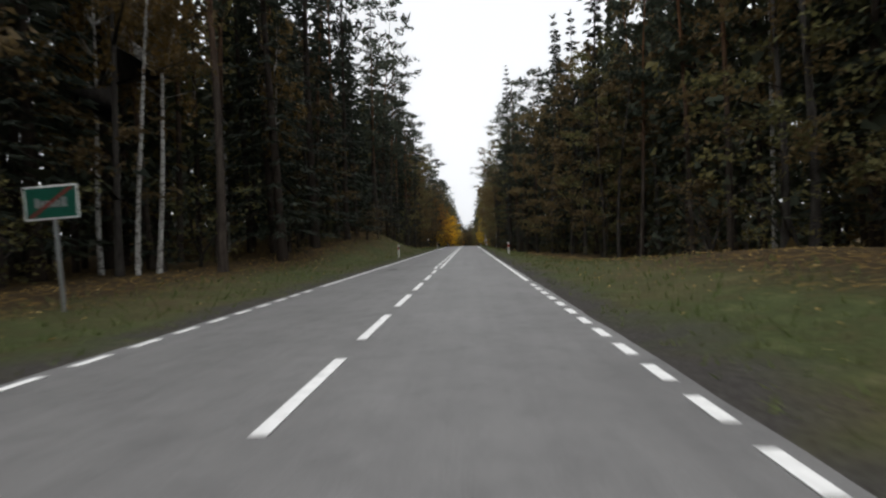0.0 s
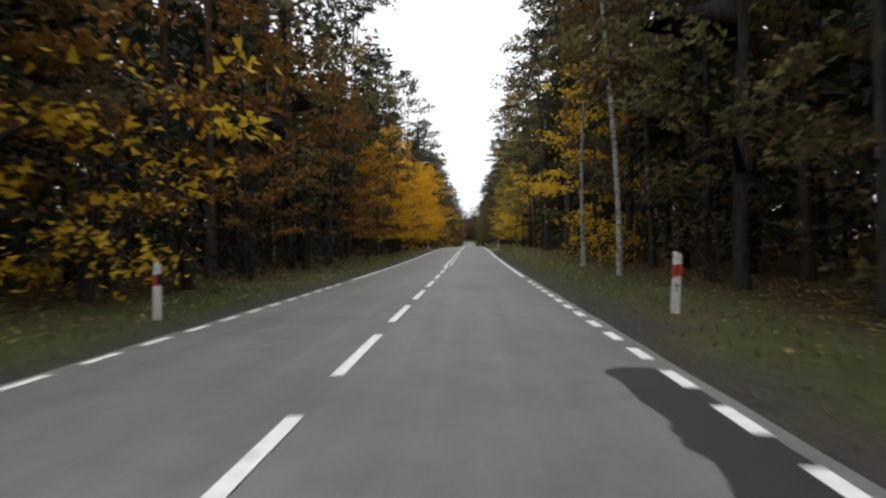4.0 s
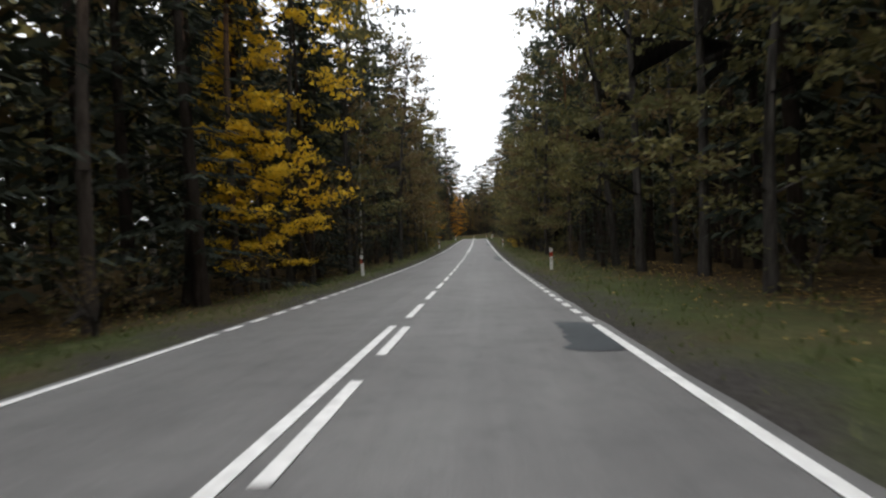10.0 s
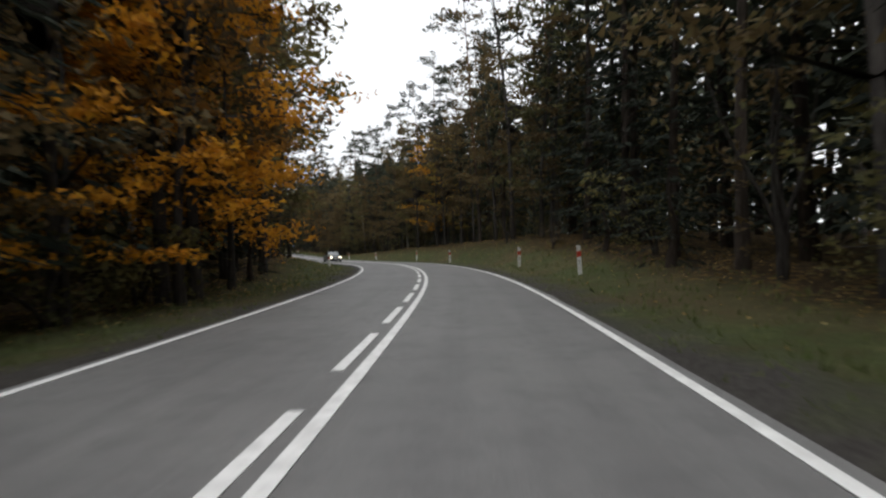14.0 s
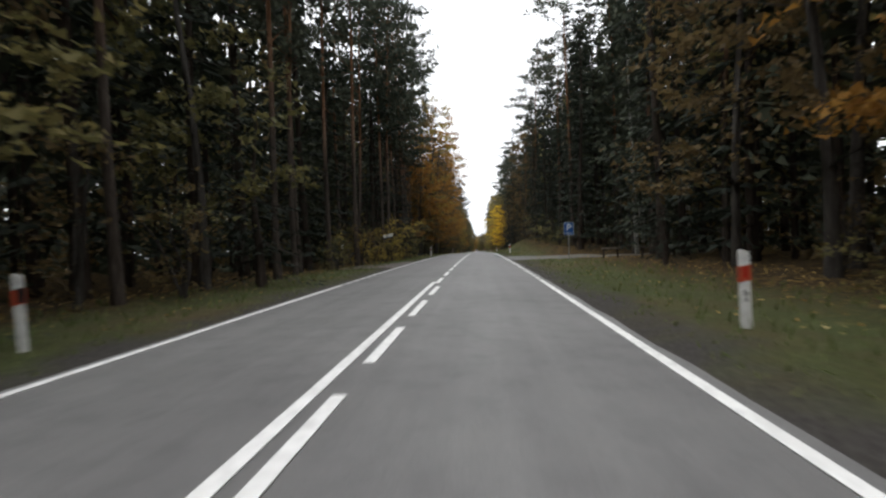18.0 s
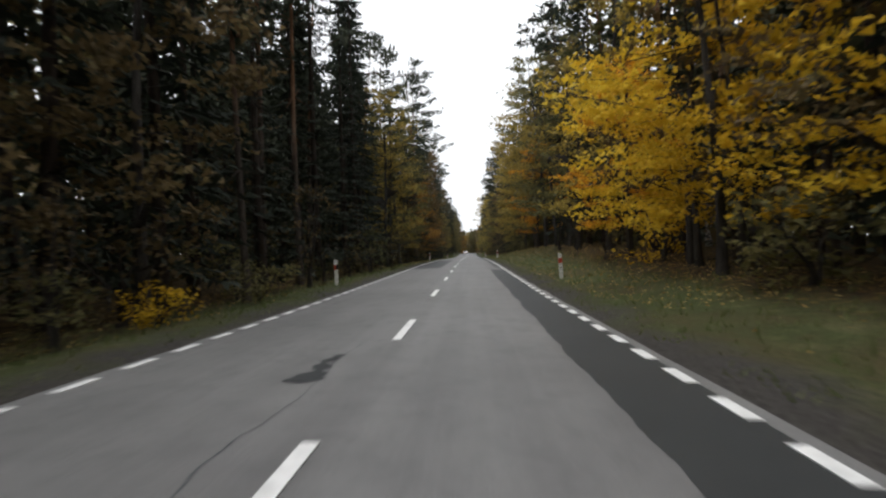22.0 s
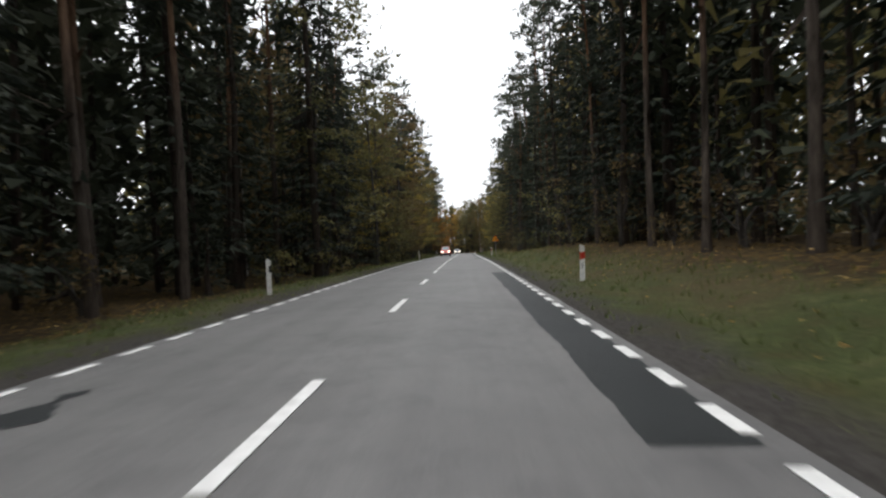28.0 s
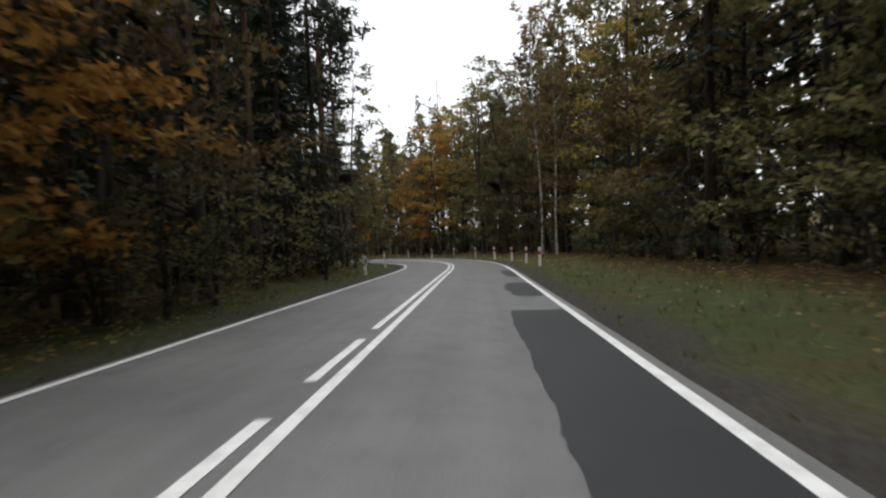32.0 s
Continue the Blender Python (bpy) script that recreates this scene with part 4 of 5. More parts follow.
# ---- the forest behind, as one mass of trunks and one of foliage ----
def far_wood():
    tv, tf, lv, lf, ti, li = [], [], [], [], [], []
    nt = nl = 0
    rows = ((11.5, 15, 3.2, 380, 0.58), (15, 20, 3.2, 260, 0.9), (20, 27, 3.4, 200, 1.2), (27, 36, 3.8, 160, 1.6), (36, 47, 3.6, 150, 2.0))
    for side in (-1, 1):
        for row, (u0, u1, gap, n, size) in enumerate(rows):
            # trees before s = 0 are out of view, added for light and reflections
            s = -70.0
            while s < 1318:
                u = side * max(rng.uniform(u0, u1), edge(s, side) + 4.5)
                s += gap * rng.uniform(0.7, 1.3)
                if side > 0 and 990 < s < 1085 and row > 1 and rng.random() < 0.4:
                    continue
                p = np.array(lies(s, u))
                n, size = rows[row][3:]
                if side > 0 and s > 1138 and row < 2:
                    n, size = 420, 0.5
                h = rng.uniform(18, 26) * stature(s, side)
                r = rng.uniform(0.11, 0.2)
                lean = rng.normal(size=2) * 0.35
                base = nt
                for z, k in ((-0.3, 1.15), (h * 0.5, 0.75), (h * 0.96, 0.2)):
                    for q in range(5):
                        a = 2 * math.pi * q / 5
                        tv.append((p[0] + lean[0] * z / h + r * k * math.cos(a), p[1] + lean[1] * z / h + r * k * math.sin(a), p[2] + z))
                nt += 15
                pale = 1 if rng.random() < 0.08 else 0
                for i in range(2):
                    for q in range(5):
                        w = (q + 1) % 5
                        tf.append((base + 5 * i + q, base + 5 * i + w, base + 5 * i + 5 + w, base + 5 * i + 5 + q))
                        ti.append(pale)
                kind = rng.random() if not (side > 0 and s > 1138 and row < 2) else (0.9 if row == 0 else 0.6)
                if row >= 3:
                    kind = 0.7 if kind < 0.8 else kind
                if kind < (0.2 if row < 2 else 0.45):
                    z = h * (0.35 + 0.65 * rng.random(n) ** 0.9)
                    rad = 2.7 * np.sqrt(rng.random(n)) * np.clip((1.06 - z / h) * 2.2, 0.15, 1)
                    col = 0
                elif kind < 0.82:
                    z = h * (0.02 + 0.98 * rng.random(n) ** 1.15)
                    rad = (0.3 + 2.9 * (1 - z / h)) * np.sqrt(rng.random(n))
                    col = 0
                else:
                    z = h * (0.06 + 0.8 * rng.random(n))
                    rad = 3.2 * np.sqrt(rng.random(n)) * np.sin(np.pi * np.clip(z / h, 0.1, 0.95)) ** 0.5
                    col = 1 if rng.random() < 0.5 else 2
                a = rng.uniform(0, 2 * np.pi, n)
                c = np.stack([p[0] + rad * np.cos(a), p[1] + rad * np.sin(a), p[2] + z], axis=1)
                v, f = leaves(c, size * (1.0 if col == 0 else 0.85) * np.clip(0.4 + z / 14, 0.4, 1.0), 0.3, 1.6, 0.34)
                lv.append(v)
                lf.append(f + nl)
                nl += len(v)
                li += [col] * n
    for side in (-1, 1):
        n = 22000
        # low leafage; its part before s = 0 is likewise an unseen addition
        s, u = rng.uniform(-60, 1300, n), 13 + 33 * rng.random(n) ** 0.8
        z = 0.1 + 4.2 * rng.random(n) ** 1.4
        c = np.array([spot(a, side * b, k + rise(a, side * b)) for a, b, k in zip(s, u, z)])
        v, f = leaves(c, 0.45 + 0.018 * u, 0.1, 1.5, 0.5)
        lv.append(v)
        lf.append(f + nl)
        nl += len(v)
        li += [0 if k % 3 else 2 for k in range(n)]
    me = mesh_of("forest_trunks", tv, tf, [SPRUCE_BARK, BIRCH_BARK], ti)
    tagged(new("forest_trunks", me), "crowd of dark tree trunks deep in the forest", "forest", kind="stuff")
    me = mesh_of("forest_foliage", np.concatenate(lv), np.concatenate(lf), [NEEDLE, OLIVE, BROWN], li)
    tagged(new("forest_foliage", me), "dark needles and autumn leaves deep in the forest", "forest", kind="stuff")


far_wood()

# ---- roadside things ----
WHITE = plain("white_plastic", (0.72, 0.72, 0.7), 0.5, vary=0.12, scale=7)
RED = plain("red_film", (0.42, 0.07, 0.035), 0.45, vary=0.08)
STEEL = plain("zinc_steel", (0.32, 0.33, 0.33), 0.5, 0.6, vary=0.12, scale=12)
BLACK = plain("black_paint", (0.015, 0.015, 0.016), 0.5, vary=0.1)
GREEN_SIGN = plain("green_sign_film", (0.008, 0.075, 0.05), 0.4, vary=0.1)
SIGN_WHITE = plain("white_sign_film", (0.74, 0.75, 0.75), 0.4, vary=0.08)
BLUE_SIGN = plain("blue_sign_film", (0.012, 0.07, 0.22), 0.4, vary=0.08)
AMBER_SIGN = plain("amber_sign_film", (0.72, 0.3, 0.008), 0.4, vary=0.06)
DULL_RED = plain("faded_red_film", (0.17, 0.035, 0.028), 0.4, vary=0.1)
RED_SIGN = plain("red_sign_film", (0.4, 0.045, 0.02), 0.4, vary=0.06)
OLD_WOOD = bark("weathered_wood", (0.09, 0.08, 0.07), (0.24, 0.22, 0.2))
DARK_WOOD = bark("dark_wood", (0.025, 0.02, 0.017), (0.07, 0.058, 0.048))
GLOW_RED = plain("red_reflector", (0.5, 0.03, 0.02), 0.25, spec=0.6)


def simple(name, mat, build, bevelled=False):
    bm = bmesh.new()
    build(bm)
    return done(bm, name, mat)


def flat(bm, pts, y0, y1):
    """A board of the outline pts (x, z), from y0 to y1 deep."""
    a = [bm.verts.new((x, y0, z)) for x, z in pts]
    b = [bm.verts.new((x, y1, z)) for x, z in pts]
    bm.faces.new(a)
    bm.faces.new(list(reversed(b)))
    for i in range(len(pts)):
        j = (i + 1) % len(pts)
        bm.faces.new((a[j], a[i], b[i], b[j]))
    bmesh.ops.recalc_face_normals(bm, faces=bm.faces)


# marker posts: a flat white plastic post with a sloping head, red band, reflector and number bars
def post_body(bm):
    flat(bm, [(-0.075, -0.15), (0.075, -0.15), (0.073, 0.99), (0.055, 1.03), (-0.055, 1.06), (-0.073, 1.03)], -0.022, 0.03)
    bmesh.ops.bevel(bm, geom=[e for e in bm.edges if abs(e.verts[0].co.z - e.verts[1].co.z) > 0.5], offset=0.014, segments=2, affect="EDGES")


post_mesh = simple("post_body", WHITE, post_body)
band_mesh = simple("band", RED, lambda bm: flat(bm, [(-0.0765, 0.62), (0.0765, 0.65), (0.0765, 0.86), (-0.0765, 0.83)], -0.0255, 0.0335))
refl_mesh = simple("reflector", GLOW_RED, lambda bm: box(bm, -0.025, 0.025, -0.031, -0.024, 0.68, 0.82, 0.003))

slit_mesh = simple("dark_reflector", BLACK, lambda bm: box(bm, 0.012, 0.079, -0.031, 0.02, 0.66, 0.86, 0.004))


def number_bars(bm):
    for x, z0, z1 in ((-0.022, 0.44, 0.53), (0.0, 0.36, 0.42), (0.018, 0.44, 0.5)):
        box(bm, x - 0.009, x + 0.009, -0.026, -0.0222, z0, z1)


bars_mesh = simple("number_bars", BLACK, number_bars)
LEFT_POSTS = [42.7, 96, 149, 208, 267, 321.7, 375, 424, 477, 532.3, 584, 636.4, 690, 738, 791, 840, 895, 947, 995, 1045, 1097.6, 1147, 1160, 1174]
RIGHT_POSTS = [43.5, 96, 149, 208, 267, 322.6, 375, 425.5, 478, 489, 508, 516, 532.5, 545, 561, 577, 637, 690, 738, 791, 840, 895, 950.9, 995, 1045.5, 1097.5,
               1147, 1152, 1157, 1162, 1167, 1172, 1177, 1182, 1187, 1193, 1199]
# posts that stand further out than the rest
FURTHER = {508: 5.65, 516: 5.25, 545: 5.0, 532.3: 5.3, 636.4: 4.9, 1097.6: 5.15, 1097.5: 5.0}
for side, row in ((-1, LEFT_POSTS), (1, RIGHT_POSTS)):
    for i, s in enumerate(row):
        m = facing(s, side * FURTHER.get(s, 4.55 if side < 0 else 4.75), tilt=rng.normal() * 1.6, turn=rng.normal() * 5)
        ob = thing("marker_post", "white plastic roadside marker post with a red band, in the grass" if side > 0 or s < 900 else "white plastic roadside marker post with a dark reflector, in the grass", "post", "roadside marker posts", m)
        part("body", post_mesh, ob)
        if side > 0 or s < 900:
            part("band", band_mesh, ob, "slanted red band")
        if side > 0:
            part("reflector", refl_mesh, ob, "red reflector")
        else:
            part("reflector", slit_mesh, ob, "dark glass reflector")
        if side > 0:
            part("number_bars", bars_mesh, ob, "black bars")

# end-of-village sign
town = thing("town_sign", "green end-of-village sign with white rim and red diagonal stroke", "road sign", at=facing(9.8, -6.85, tilt=-2.5) @ Matrix.Translation((0, 0, 0.14)))
part("pole", simple("pole", STEEL, lambda bm: rod(bm, (0.04, 0.04, -0.35), (0, 0.04, 2.35), 0.035)), town, "grey steel pole")
part("rim", simple("rim", SIGN_WHITE, lambda bm: box(bm, -0.57, 0.57, -0.012, 0.0, 1.72, 2.4, 0.01)), town, "white rim")
part("panel", simple("panel", GREEN_SIGN, lambda bm: box(bm, -0.535, 0.535, -0.018, -0.0125, 1.755, 2.365)), town, "green panel")
part("stroke", simple("stroke", DULL_RED, lambda bm: flat(bm, [(-0.5, 1.77), (-0.38, 1.77), (0.5, 2.34), (0.38, 2.35)], -0.026, -0.0225)), town, "red diagonal stroke")


def word_bars(bm):
    for x0, x1, z0, z1 in ((-0.33, -0.24, 1.96, 2.16), (-0.21, -0.13, 1.96, 2.1), (-0.1, -0.02, 1.96, 2.1), (0.01, 0.08, 1.96, 2.1), (0.11, 0.19, 1.96, 2.1), (0.22, 0.33, 1.96, 2.15)):
        box(bm, x0, x1, -0.022, -0.0185, z0, z1)


part("word_bars", simple("word_bars", STEEL, word_bars), town, "white bars")
part("bracket", simple("bracket", STEEL, lambda bm: (box(bm, -0.3, 0.3, 0.001, 0.02, 2.2, 2.24), box(bm, -0.3, 0.3, 0.001, 0.02, 1.9, 1.94))), town)

# small white sign by the forest track
small = thing("track_sign", "small white board on a grey pole beside the forest track", "road sign", at=facing(126.0, -8.6, turn=0))
part("pole", simple("pole", STEEL, lambda bm: rod(bm, (0, 0.03, -0.2), (0, 0.03, 1.95), 0.028)), small)
part("board", simple("board", SIGN_WHITE, lambda bm: box(bm, -0.21, 0.21, -0.01, 0.0, 1.6, 1.98, 0.02)), small, "white board")

# white sign with a dark figure
info = thing("forest_sign", "white sign board with dark bars on a pole", "road sign", at=facing(136, 5.9, turn=-4))
part("pole", simple("pole", STEEL, lambda bm: rod(bm, (0, 0.03, -0.3), (0, 0.03, 1.9), 0.03)), info)
part("board", simple("board", SIGN_WHITE, lambda bm: box(bm, -0.27, 0.27, -0.012, 0.0, 1.35, 1.95, 0.02)), info, "white board")
part("bars", simple("bars", BLACK, lambda bm: (box(bm, -0.06, 0.1, -0.018, -0.0125, 1.45, 1.85), box(bm, -0.16, -0.08, -0.018, -0.0125, 1.5, 1.6))), info, "dark bars")

# parking sign
park = thing("parking_sign", "blue square parking sign with a white letter", "road sign", at=facing(662.3, 6.8, turn=-3, tilt=1.0))
part("pole", simple("pole", STEEL, lambda bm: rod(bm, (0, 0.03, -0.3), (0, 0.03, 2.25), 0.028)), park, "grey steel pole")
part("rim", simple("rim", SIGN_WHITE, lambda bm: box(bm, -0.3, 0.3, -0.01, 0.0, 1.5, 2.3, 0.01)), park)
part("panel", simple("panel", BLUE_SIGN, lambda bm: box(bm, -0.285, 0.285, -0.016, -0.0105, 1.515, 2.285)), park, "blue panel")
txt = bpy.data.curves.new("letter", "FONT")
txt.body, txt.size, txt.align_x, txt.extrude = "P", 0.62, "CENTER", 0.002
letter = part("letter", txt, park, "white letter P", pose(0, -0.019, 1.76, 90, 0, 0))
txt.materials.append(SIGN_WHITE)
part("bar", simple("bar", SIGN_WHITE, lambda bm: box(bm, -0.14, 0.14, -0.02, -0.0165, 1.6, 1.64)), park, "white bar")

# leaning pointer board and dark post
pointer = thing("pointer_board", "tilted white and blue pointer board on a dark wooden post", "road sign", at=facing(672.3, -6.2, turn=10) @ Matrix.Translation((0, 0, 0.35)))
part("post", simple("post", DARK_WOOD, lambda bm: rod(bm, (0.1, 0.06, -0.7), (-0.05, 0.06, 1.9), 0.06, 0.05)), pointer, "dark wooden post")
part("board", simple("board", SIGN_WHITE, lambda bm: flat(bm, [(-0.62, 1.78), (0.22, 1.9), (0.24, 2.16), (-0.6, 2.06)], -0.02, 0.0)), pointer, "white board")
part("lower_edge", simple("lower_edge", BLUE_SIGN, lambda bm: flat(bm, [(-0.62, 1.74), (0.24, 1.86), (0.24, 1.91), (-0.62, 1.79)], -0.027, -0.021)), pointer, "blue edge")
stake = thing("wooden_post", "dark wooden post with a small white plate", "post", at=facing(664.5, -8.2, turn=8))
part("post", simple("post", DARK_WOOD, lambda bm: rod(bm, (0, 0, -0.3), (0, 0, 1.8), 0.08, 0.07)), stake)
part("plate", simple("plate", SIGN_WHITE, lambda bm: box(bm, -0.06, 0.06, -0.105, -0.085, 1.35, 1.65, 0.005)), stake, "white plate")

# low wooden barriers at the lay-by
for s, u, length, turn in ((660.5, 8.9, 1.3, 25), (659.0, 10.9, 1.7, 8), (659.6, 13.4, 2.6, -12)):
    rail = thing("wooden_barrier", "low weathered wooden barrier on the grass by the lay-by", "barrier", "lay-by barriers", facing(s, u, turn=turn))
    part("rail", simple("rail", OLD_WOOD, lambda bm: box(bm, -length / 2, length / 2, -0.06, 0.06, 0.5, 0.6, 0.02)), rail, "grey wooden rail")
    for x in (-length / 2 + 0.15, length / 2 - 0.15):
        part("leg", simple("leg", DARK_WOOD, lambda bm: rod(bm, (x, 0, -0.2), (x, 0, 0.495), 0.06)), rail)

# bend warning triangle
warn = thing("bend_warning_sign", "amber triangular bend warning sign with red rim on a steel pole", "road sign", at=facing(1040, 4.95, turn=-4))
part("pole", simple("pole", STEEL, lambda bm: rod(bm, (0.02, 0.03, -0.3), (0, 0.03, 2.3), 0.028)), warn, "grey steel pole")
part("rim", simple("rim", RED_SIGN, lambda bm: flat(bm, [(-0.40, 1.75), (0.40, 1.75), (0.03, 2.42), (-0.03, 2.42)], -0.012, 0.0)), warn, "red rim")
part("panel", simple("panel", AMBER_SIGN, lambda bm: flat(bm, [(-0.345, 1.785), (0.345, 1.785), (0.0, 2.375)], -0.018, -0.0125)), warn, "amber panel")
part("bend_arrow", simple("bend_arrow", BLACK, lambda bm: flat(bm, [(0.07, 1.84), (0.15, 1.84), (0.12, 1.98), (0.04, 2.08), (-0.09, 2.13), (-0.12, 2.07), (-0.01, 2.02), (0.05, 1.95)], -0.024, -0.0185)), warn, "black bend symbol")

# far bend marker on the inner side
chev = thing("bend_marker_board", "small amber and black bend marker board on a pole", "road sign", at=facing(1166, -5.6, turn=-25))
part("pole", simple("pole", STEEL, lambda bm: rod(bm, (0, 0.03, -0.3), (0, 0.03, 2.9), 0.03)), chev)
part("board", simple("board", AMBER_SIGN, lambda bm: box(bm, -0.3, 0.3, -0.015, 0.0, 2.3, 2.9, 0.01)), chev, "amber board")
part("stripes", simple("stripes", BLACK, lambda bm: (flat(bm, [(-0.3, 2.3), (-0.1, 2.3), (0.1, 2.6), (-0.1, 2.9), (-0.3, 2.9), (-0.1, 2.6)], -0.022, -0.0155),)), chev, "black stripes")


# ---- cars ----
def gloss_paint(name, colour):
    m, n, l, b = material(name, 0.28, 0, 0.5)
    co = n.new("ShaderNodeTexCoord").outputs["Object"]
    t = noise_node(n, l, 3.0, 5, co)
    l.new(ramp(n, l, t.outputs["Fac"], [(0.3, tuple(c * 0.75 for c in colour)), (0.65, colour)]), b.inputs["Base Color"])
    b.inputs["Coat Weight"].default_value = 0.4
    return m


def lamp_glass(name, colour, power):
    m, n, l, b = material(name, 0.2)
    b.inputs["Base Color"].default_value = (0.8, 0.8, 0.78, 1)
    b.inputs["Emission Color"].default_value = (*colour, 1)
    b.inputs["Emission Strength"].default_value = power
    return m


# grey base and part metal stand in for bright reflections on the panes
CAR_GLASS = plain("car_glass", (0.11, 0.12, 0.13), 0.05, 0.25, vary=0.05, spec=0.9)
TYRE = plain("tyre_rubber", (0.02, 0.02, 0.02), 0.85, vary=0.1)
RIM = plain("alloy_rim", (0.42, 0.43, 0.44), 0.35, 0.8, vary=0.1)
TRIM = plain("grey_bumper_plastic", (0.017, 0.017, 0.018), 0.7, vary=0.1)
PLATE = plain("plate_white", (0.7, 0.7, 0.7), 0.5, vary=0.06)
HEADLIGHT = lamp_glass("headlight_on", (1.0, 0.86, 0.66), 4.5)
AMBER_LAMP = plain("amber_lamp", (0.6, 0.22, 0.02), 0.3)


def hull(bm, stations):
    """Skin round cross-sections (y, half width at foot, at belt, z foot, z belt, half width at top, z top)."""
    rings = []
    for y, wf, wb, zf, zb, wt, zt in stations:
        mid = (wf + wb) / 2 * 1.03
        half = [(wf * 0.9, zf), (wf, zf + 0.08), (mid, (zf + zb) / 2), (wb, zb), (wt + (wb - wt) * 0.25, zb + (zt - zb) * 0.8), (wt * 0.86, zt), (wt * 0.4, zt + 0.012)]
        ring = [bm.verts.new((x, y, z)) for x, z in half] + [bm.verts.new((-x, y, z)) for x, z in reversed(half)]
        rings.append(ring)
    for a, b in zip(rings[:-1], rings[1:]):
        k = len(a)
        for i in range(k):
            bm.faces.new((a[i], a[(i + 1) % k], b[(i + 1) % k], b[i]))
    bm.faces.new(list(reversed(rings[0])))
    bm.faces.new(rings[-1])
    bmesh.ops.recalc_face_normals(bm, faces=bm.faces)


def wheel(bm_tyre, bm_rim, x, y, r, w):
    sign = 1 if x > 0 else -1
    for bmx, rr, ww, off in ((bm_tyre, r, w, 0.0), (bm_rim, r * 0.64, w + 0.012, 0.0)):
        c = bmesh.ops.create_cone(bmx, cap_ends=True, segments=24, radius1=rr, radius2=rr, depth=ww)
        bmesh.ops.transform(bmx, matrix=Matrix.Translation((x, y, r)) @ Matrix.Rotation(math.pi / 2, 4, "Y"), verts=c["verts"])
        bmesh.ops.bevel(bmx, geom=[e for e in bmx.edges if len({v for v in e.verts} & set(c["verts"])) == 2 and e.calc_face_angle(0) > 1], offset=0.02, segments=2, affect="EDGES")


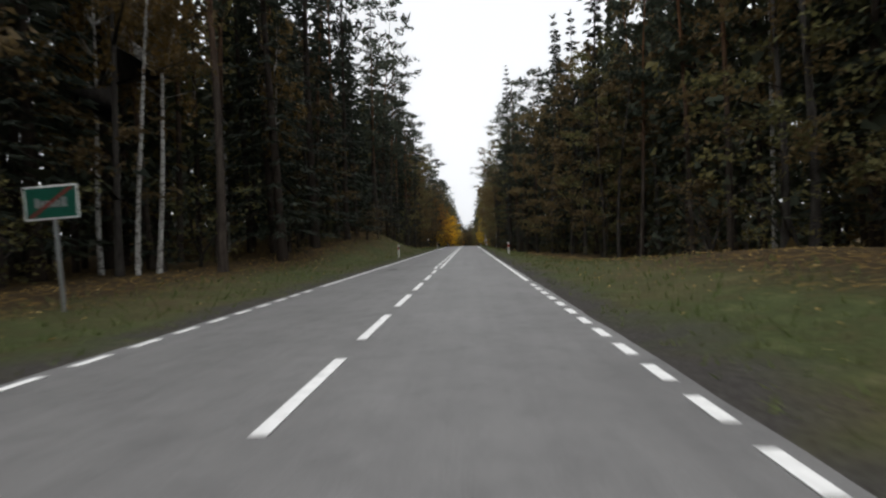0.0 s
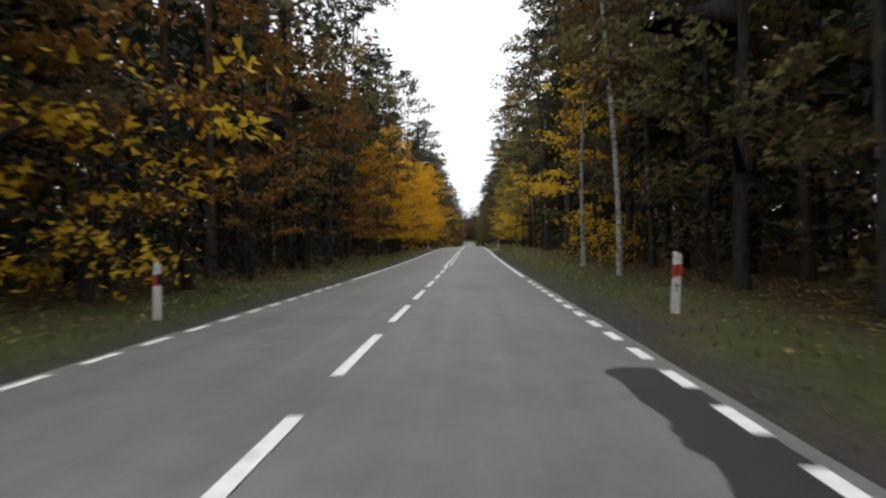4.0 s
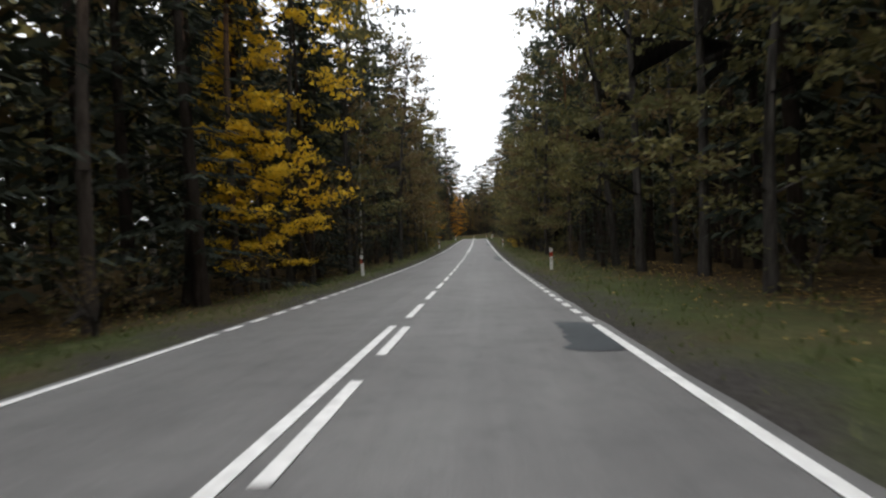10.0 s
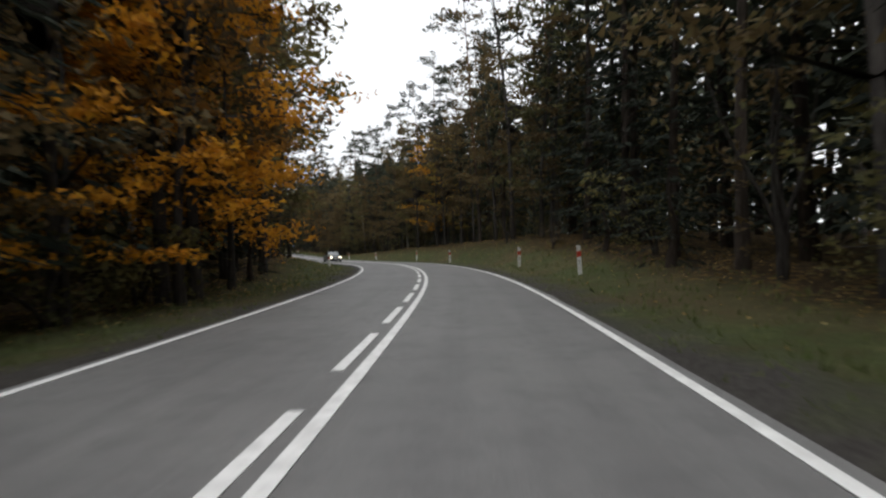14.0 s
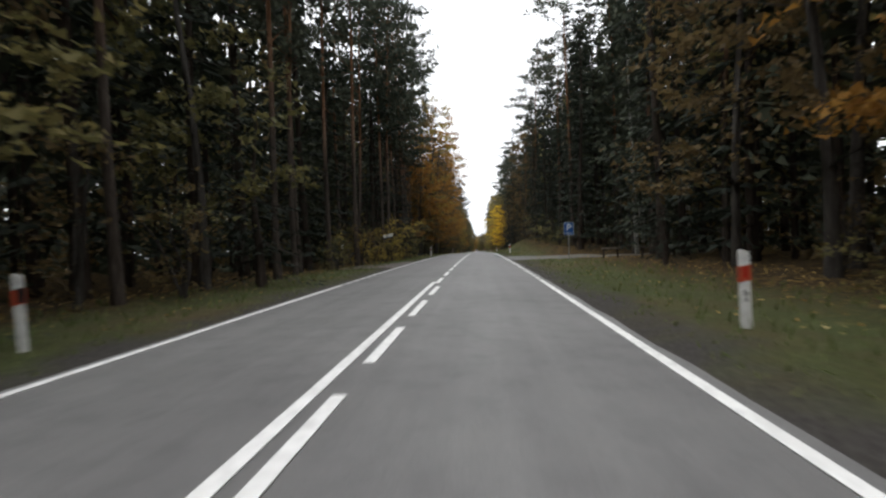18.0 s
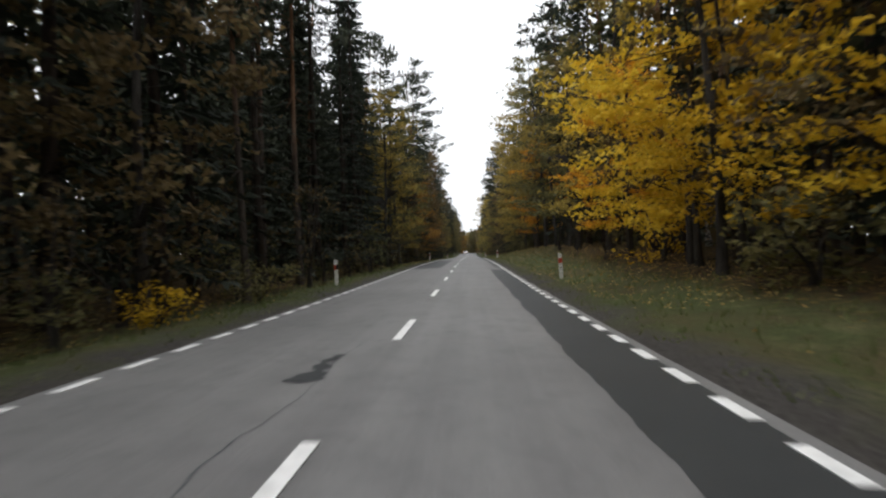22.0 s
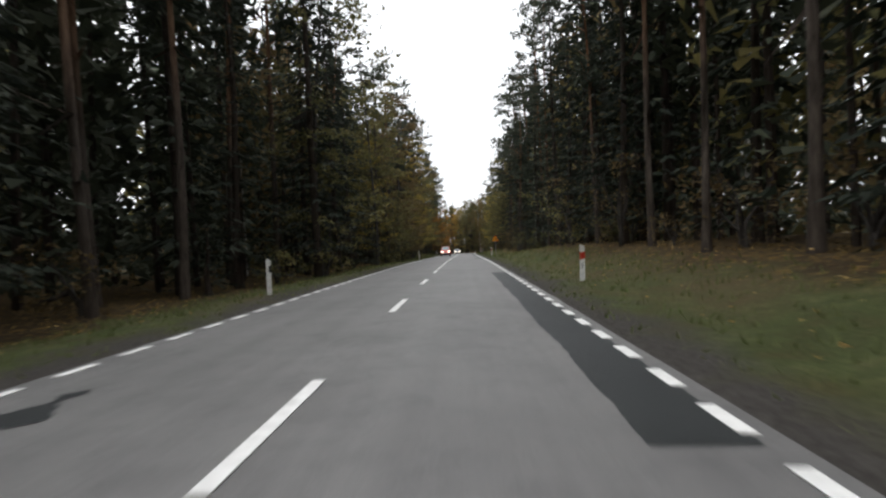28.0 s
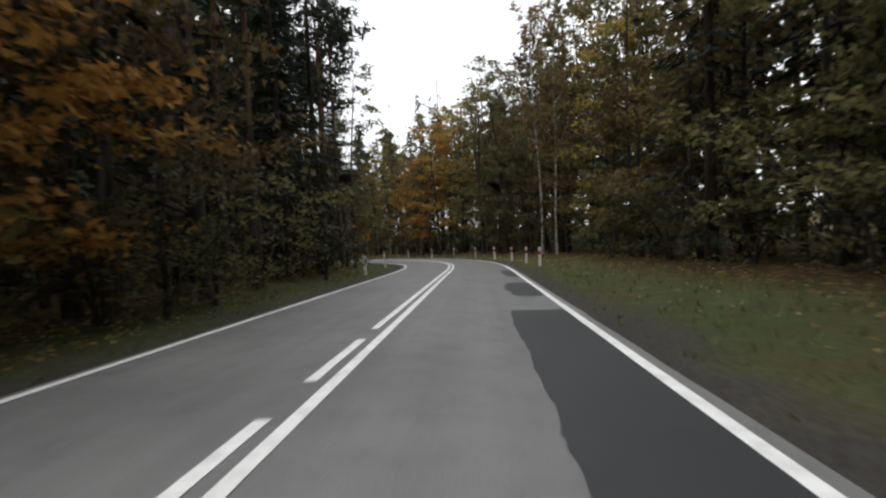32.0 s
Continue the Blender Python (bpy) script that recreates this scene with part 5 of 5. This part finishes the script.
def car(label, paint, s, u, length, width, height, hatch, wheel_r=0.3, bumper=TRIM, lamps_round=False, turn=0.0):
    """A car that faces oncoming traffic, its nose at s; y runs from the nose to the tail."""
    m = Matrix.Translation(on_road(s, u)) @ Euler((math.atan(road_at(s)[4]), 0, road_at(s)[3] + radians(turn))).to_matrix().to_4x4()
    ob = thing("car", label, "car", "", m)
    L, W, H = length, width / 2, height
    belt = H * 0.6
    cowl = 0.24 if hatch else 0.3
    bm = bmesh.new()
    hull(bm, [(0.0, W * .72, W * .78, .3, .46, W * .7, .56), (0.1, W * .86, W * .9, .24, .52, W * .8, .66), (0.45, W * .95, W * .97, .2, .62, W * .84, .76),
              (L * cowl, W * .98, W, .2, belt * .92, W * .86, belt), (L * .5, W * .98, W, .2, belt, W * .9, belt + .03),
              (L * .8, W * .97, W * .98, .22, belt, W * .88, belt + .03), (L * .96, W * .9, W * .93, .3, belt * .95, W * .82, belt + .01), (L, W * .8, W * .84, .36, belt * .86, W * .74, belt * .93)])
    part("body", done(bm, "car_body", paint, True), ob, "painted car body")
    back = L * (.97 if hatch else .86)
    roof0, roof1 = L * (.42 if hatch else .46), L * (.86 if hatch else .7)
    bm = bmesh.new()
    rows = [(L * cowl, W * .86, belt - .02, W * .84, belt), (roof0, W * .9, belt - .02, W * .68, H - .03), (roof1, W * .9, belt - .02, W * .68, H - .03), (back, W * .84, belt - .02, W * .76, belt)]
    rings = []
    for y, wb, zb, wt, zt in rows:
        rings.append([bm.verts.new(p) for p in ((wb, y, zb), (wt, y, zt), (-wt, y, zt), (-wb, y, zb))])
    for a, b in zip(rings[:-1], rings[1:]):
        for i in range(3):
            bm.faces.new((a[i], a[i + 1], b[i + 1], b[i]))
    bmesh.ops.recalc_face_normals(bm, faces=bm.faces)
    part("glasshouse", done(bm, "glasshouse", CAR_GLASS), ob, "car windows with reflected brightness in their grey")
    bm = bmesh.new()
    hull(bm, [(roof0 - .06, W * .66, W * .68, H - .045, H - .03, W * .6, H - .015), (roof0 + .1, W * .69, W * .7, H - .045, H - .02, W * .6, H),
              (roof1 - .1, W * .69, W * .7, H - .045, H - .02, W * .6, H), (roof1 + .05, W * .66, W * .67, H - .06, H - .04, W * .58, H - .03)])
    part("roof", done(bm, "roof", paint, True), ob)
    for sx in (-1, 1):
        for y0, z0, y1, z1, r in ((L * cowl, belt, roof0, H - .03, .035), (L * .6, belt, L * .6, H - .03, .03), (back, belt, roof1, H - .03, .04)):
            part("pillar", simple("pillar", paint, lambda bm: rod(bm, (sx * W * .86, y0, z0), (sx * W * .69, y1, z1), r, r, 6)), ob)
        part("mirror", simple("mirror", TRIM if lamps_round else paint, lambda bm: (box(bm, min(sx * (W + .0), sx * (W + .17)), max(sx * (W + .0), sx * (W + .17)), L * cowl + .3, L * cowl + .4, belt + .02, belt + .15, .025),)), ob)
        for y in (L * .18, L * .84):
            bt, br = bmesh.new(), bmesh.new()
            wheel(bt, br, sx * (W - .1), y, wheel_r, .2)
            wh = part("wheel", done(bt, "tyre", TYRE, False), ob, "black tyre")
            part("rim", done(br, "rim", RIM, False), wh, "grey rim")
        # headlights
        bm = bmesh.new()
        q = bmesh.ops.create_uvsphere(bm, u_segments=16, v_segments=10, radius=1)
        sz = (.15, .09, .1) if lamps_round else (.17, .085, .085)
        bmesh.ops.transform(bm, matrix=Matrix.LocRotScale((sx * W * .66, .03 if not lamps_round else .12, .62 if not lamps_round else .66), Euler((0, 0, sx * .45)), sz), verts=q["verts"])
        part("headlight", done(bm, "headlight", HEADLIGHT, True), ob, "lit headlight")
        part("indicator", simple("indicator", AMBER_LAMP, lambda bm: box(bm, min(sx * W * .6, sx * W * .75), max(sx * W * .6, sx * W * .75), -.01, .08, .47, .52, .01)), ob)
    bm = bmesh.new()
    low, top = (.15, .5) if lamps_round else (.2, .47)
    hull(bm, [(-.05, W * .78, W * .8, low + .03, top - .07, W * .72, top), (.06, W * .92, W * .95, low, top - .05, W * .86, top + .03), (.5, W * 1.0, W * 1.01, low, top - .05, W * .95, top + .01)])
    part("bumper", done(bm, "bumper", bumper, True), ob, "front bumper")
    if lamps_round:
        part("badge", simple("badge", RIM, lambda bm: box(bm, -.07, .07, .02, .06, .565, .6, .012)), ob, "small chrome badge")
        for sx in (-1, 1):
            part("fog_lamp", simple("fog_lamp", PLATE, lambda bm: rod(bm, (sx * W * .62, -.062, .27), (sx * W * .62, .0, .27), .055, .06, 14)), ob, "round fog lamp")
    else:
        part("grille", simple("grille", TRIM, lambda bm: box(bm, -W * .38, W * .38, -.03, .06, .5, .6, .015)), ob, "dark grille")
        part("grille_rim", simple("grille_rim", RIM, lambda bm: [box(bm, -W * .4, W * .4, -.035, .05, z, z + .014, .004) for z in (.495, .6)]), ob, "chrome grille rim")
    up = .04 if lamps_round else 0.0
    plate = part("number_plate", simple("plate", PLATE, lambda bm: box(bm, -.26, .26, -.075, -.055, .36 + up, .475 + up, .006)), ob, "white plate with grey bars")
    part("plate_bars", simple("plate_bars", STEEL, lambda bm: [box(bm, x, x + .045, -.079, -.0755, .385 + up, .45 + up) for x in (-.2, -.13, -.06, .03, .1, .17)]), plate)
    for sx in (-.3, .25):
        part("wiper", simple("wiper", BLACK, lambda bm: rod(bm, (sx * W * 1.2, L * cowl - .02, belt + .03), ((sx + .55) * W * 1.2, L * cowl + .06, belt + .1), .012, .01, 6)), ob)
    return ob


car("small red hatchback with lit headlights in the oncoming lane", gloss_paint("red_car_paint", (0.66, 0.03, 0.014)), 1054.6, -1.52, 3.3, 1.46, 1.5, True, .28, TRIM, True, 2.5)
car("black saloon car with lit headlights, in the oncoming lane", gloss_paint("black_car_paint", (0.012, 0.013, 0.015)), 976.4, -0.95, 4.4, 1.75, 1.45, False, .32, gloss_paint("black_bumper", (0.012, 0.013, 0.015)))
car("dark blue saloon car with lit headlights, in the oncoming lane", gloss_paint("dark_car_paint", (0.012, 0.02, 0.026)), 558.0, -1.5, 4.4, 1.75, 1.42, False, .31, gloss_paint("dark_bumper", (0.012, 0.02, 0.026)))
car("silver saloon car with lit headlights, in the oncoming lane", gloss_paint("silver_car_paint", (0.6, 0.6, 0.6)), 1116.8, -0.85, 4.2, 1.72, 1.43, False, .31)

# ---- grass and fallen leaves on the verges ----
def verge_cover():
    n = 70000
    side = rng.choice([-1, 1], n)
    s = rng.uniform(0, 1150, n)
    u = 3.6 + 4.6 * rng.random(n) ** 1.2
    keep = ~((side > 0) & (s > 663) & (s < 675)) & ~((side < 0) & (s > 115) & (s < 129))
    side, s, u = side[keep], s[keep], u[keep]
    verts, faces = [], []
    for q, a, b in zip(side, s, u):
        p = lies(a, q * b)
        for k in range(2):
            t = rng.uniform(0, 6.28)
            h = rng.uniform(0.06, 0.2) * (0.5 if b < 4.4 else 1.0)
            w = rng.uniform(0.012, 0.03)
            x, y = p.x + rng.normal() * 0.05, p.y + rng.normal() * 0.05
            i = len(verts)
            verts += [(x - w * math.cos(t), y - w * math.sin(t), p.z - 0.03), (x + w * math.cos(t), y + w * math.sin(t), p.z - 0.03), (x + rng.normal() * 0.07, y + rng.normal() * 0.07, p.z + h)]
            faces.append((i, i + 1, i + 2))
    tagged(new("grass", mesh_of("grass", verts, faces, GRASS)), "dull olive autumn grass on the road verge", "grass", kind="stuff")
    pts = []
    for a, b, q, kd in ZONES:
        warm = sum(c in "MUAOVRnrm" for c in kd) / len(kd)
        bright = sum(c in "MUAO" for c in kd) / len(kd)
        count = int((b - a) * (14 + 34 * warm + 190 * bright))
        for k in range(count):
            s1 = rng.uniform(a, b)
            u1 = 4.2 + 6.5 * rng.random() ** (0.85 if bright else 0.55)
            p = lies(s1, q * u1)
            pts.append((p.x, p.y, p.z + 0.06))
    v, f = leaves(np.array(pts), 0.062, 0.8, 1.1)
    tagged(new("fallen_leaves", mesh_of("fallen_leaves", v, f, LITTER)), "yellow and brown fallen leaves on the verge", "leaves", kind="stuff")


verge_cover()
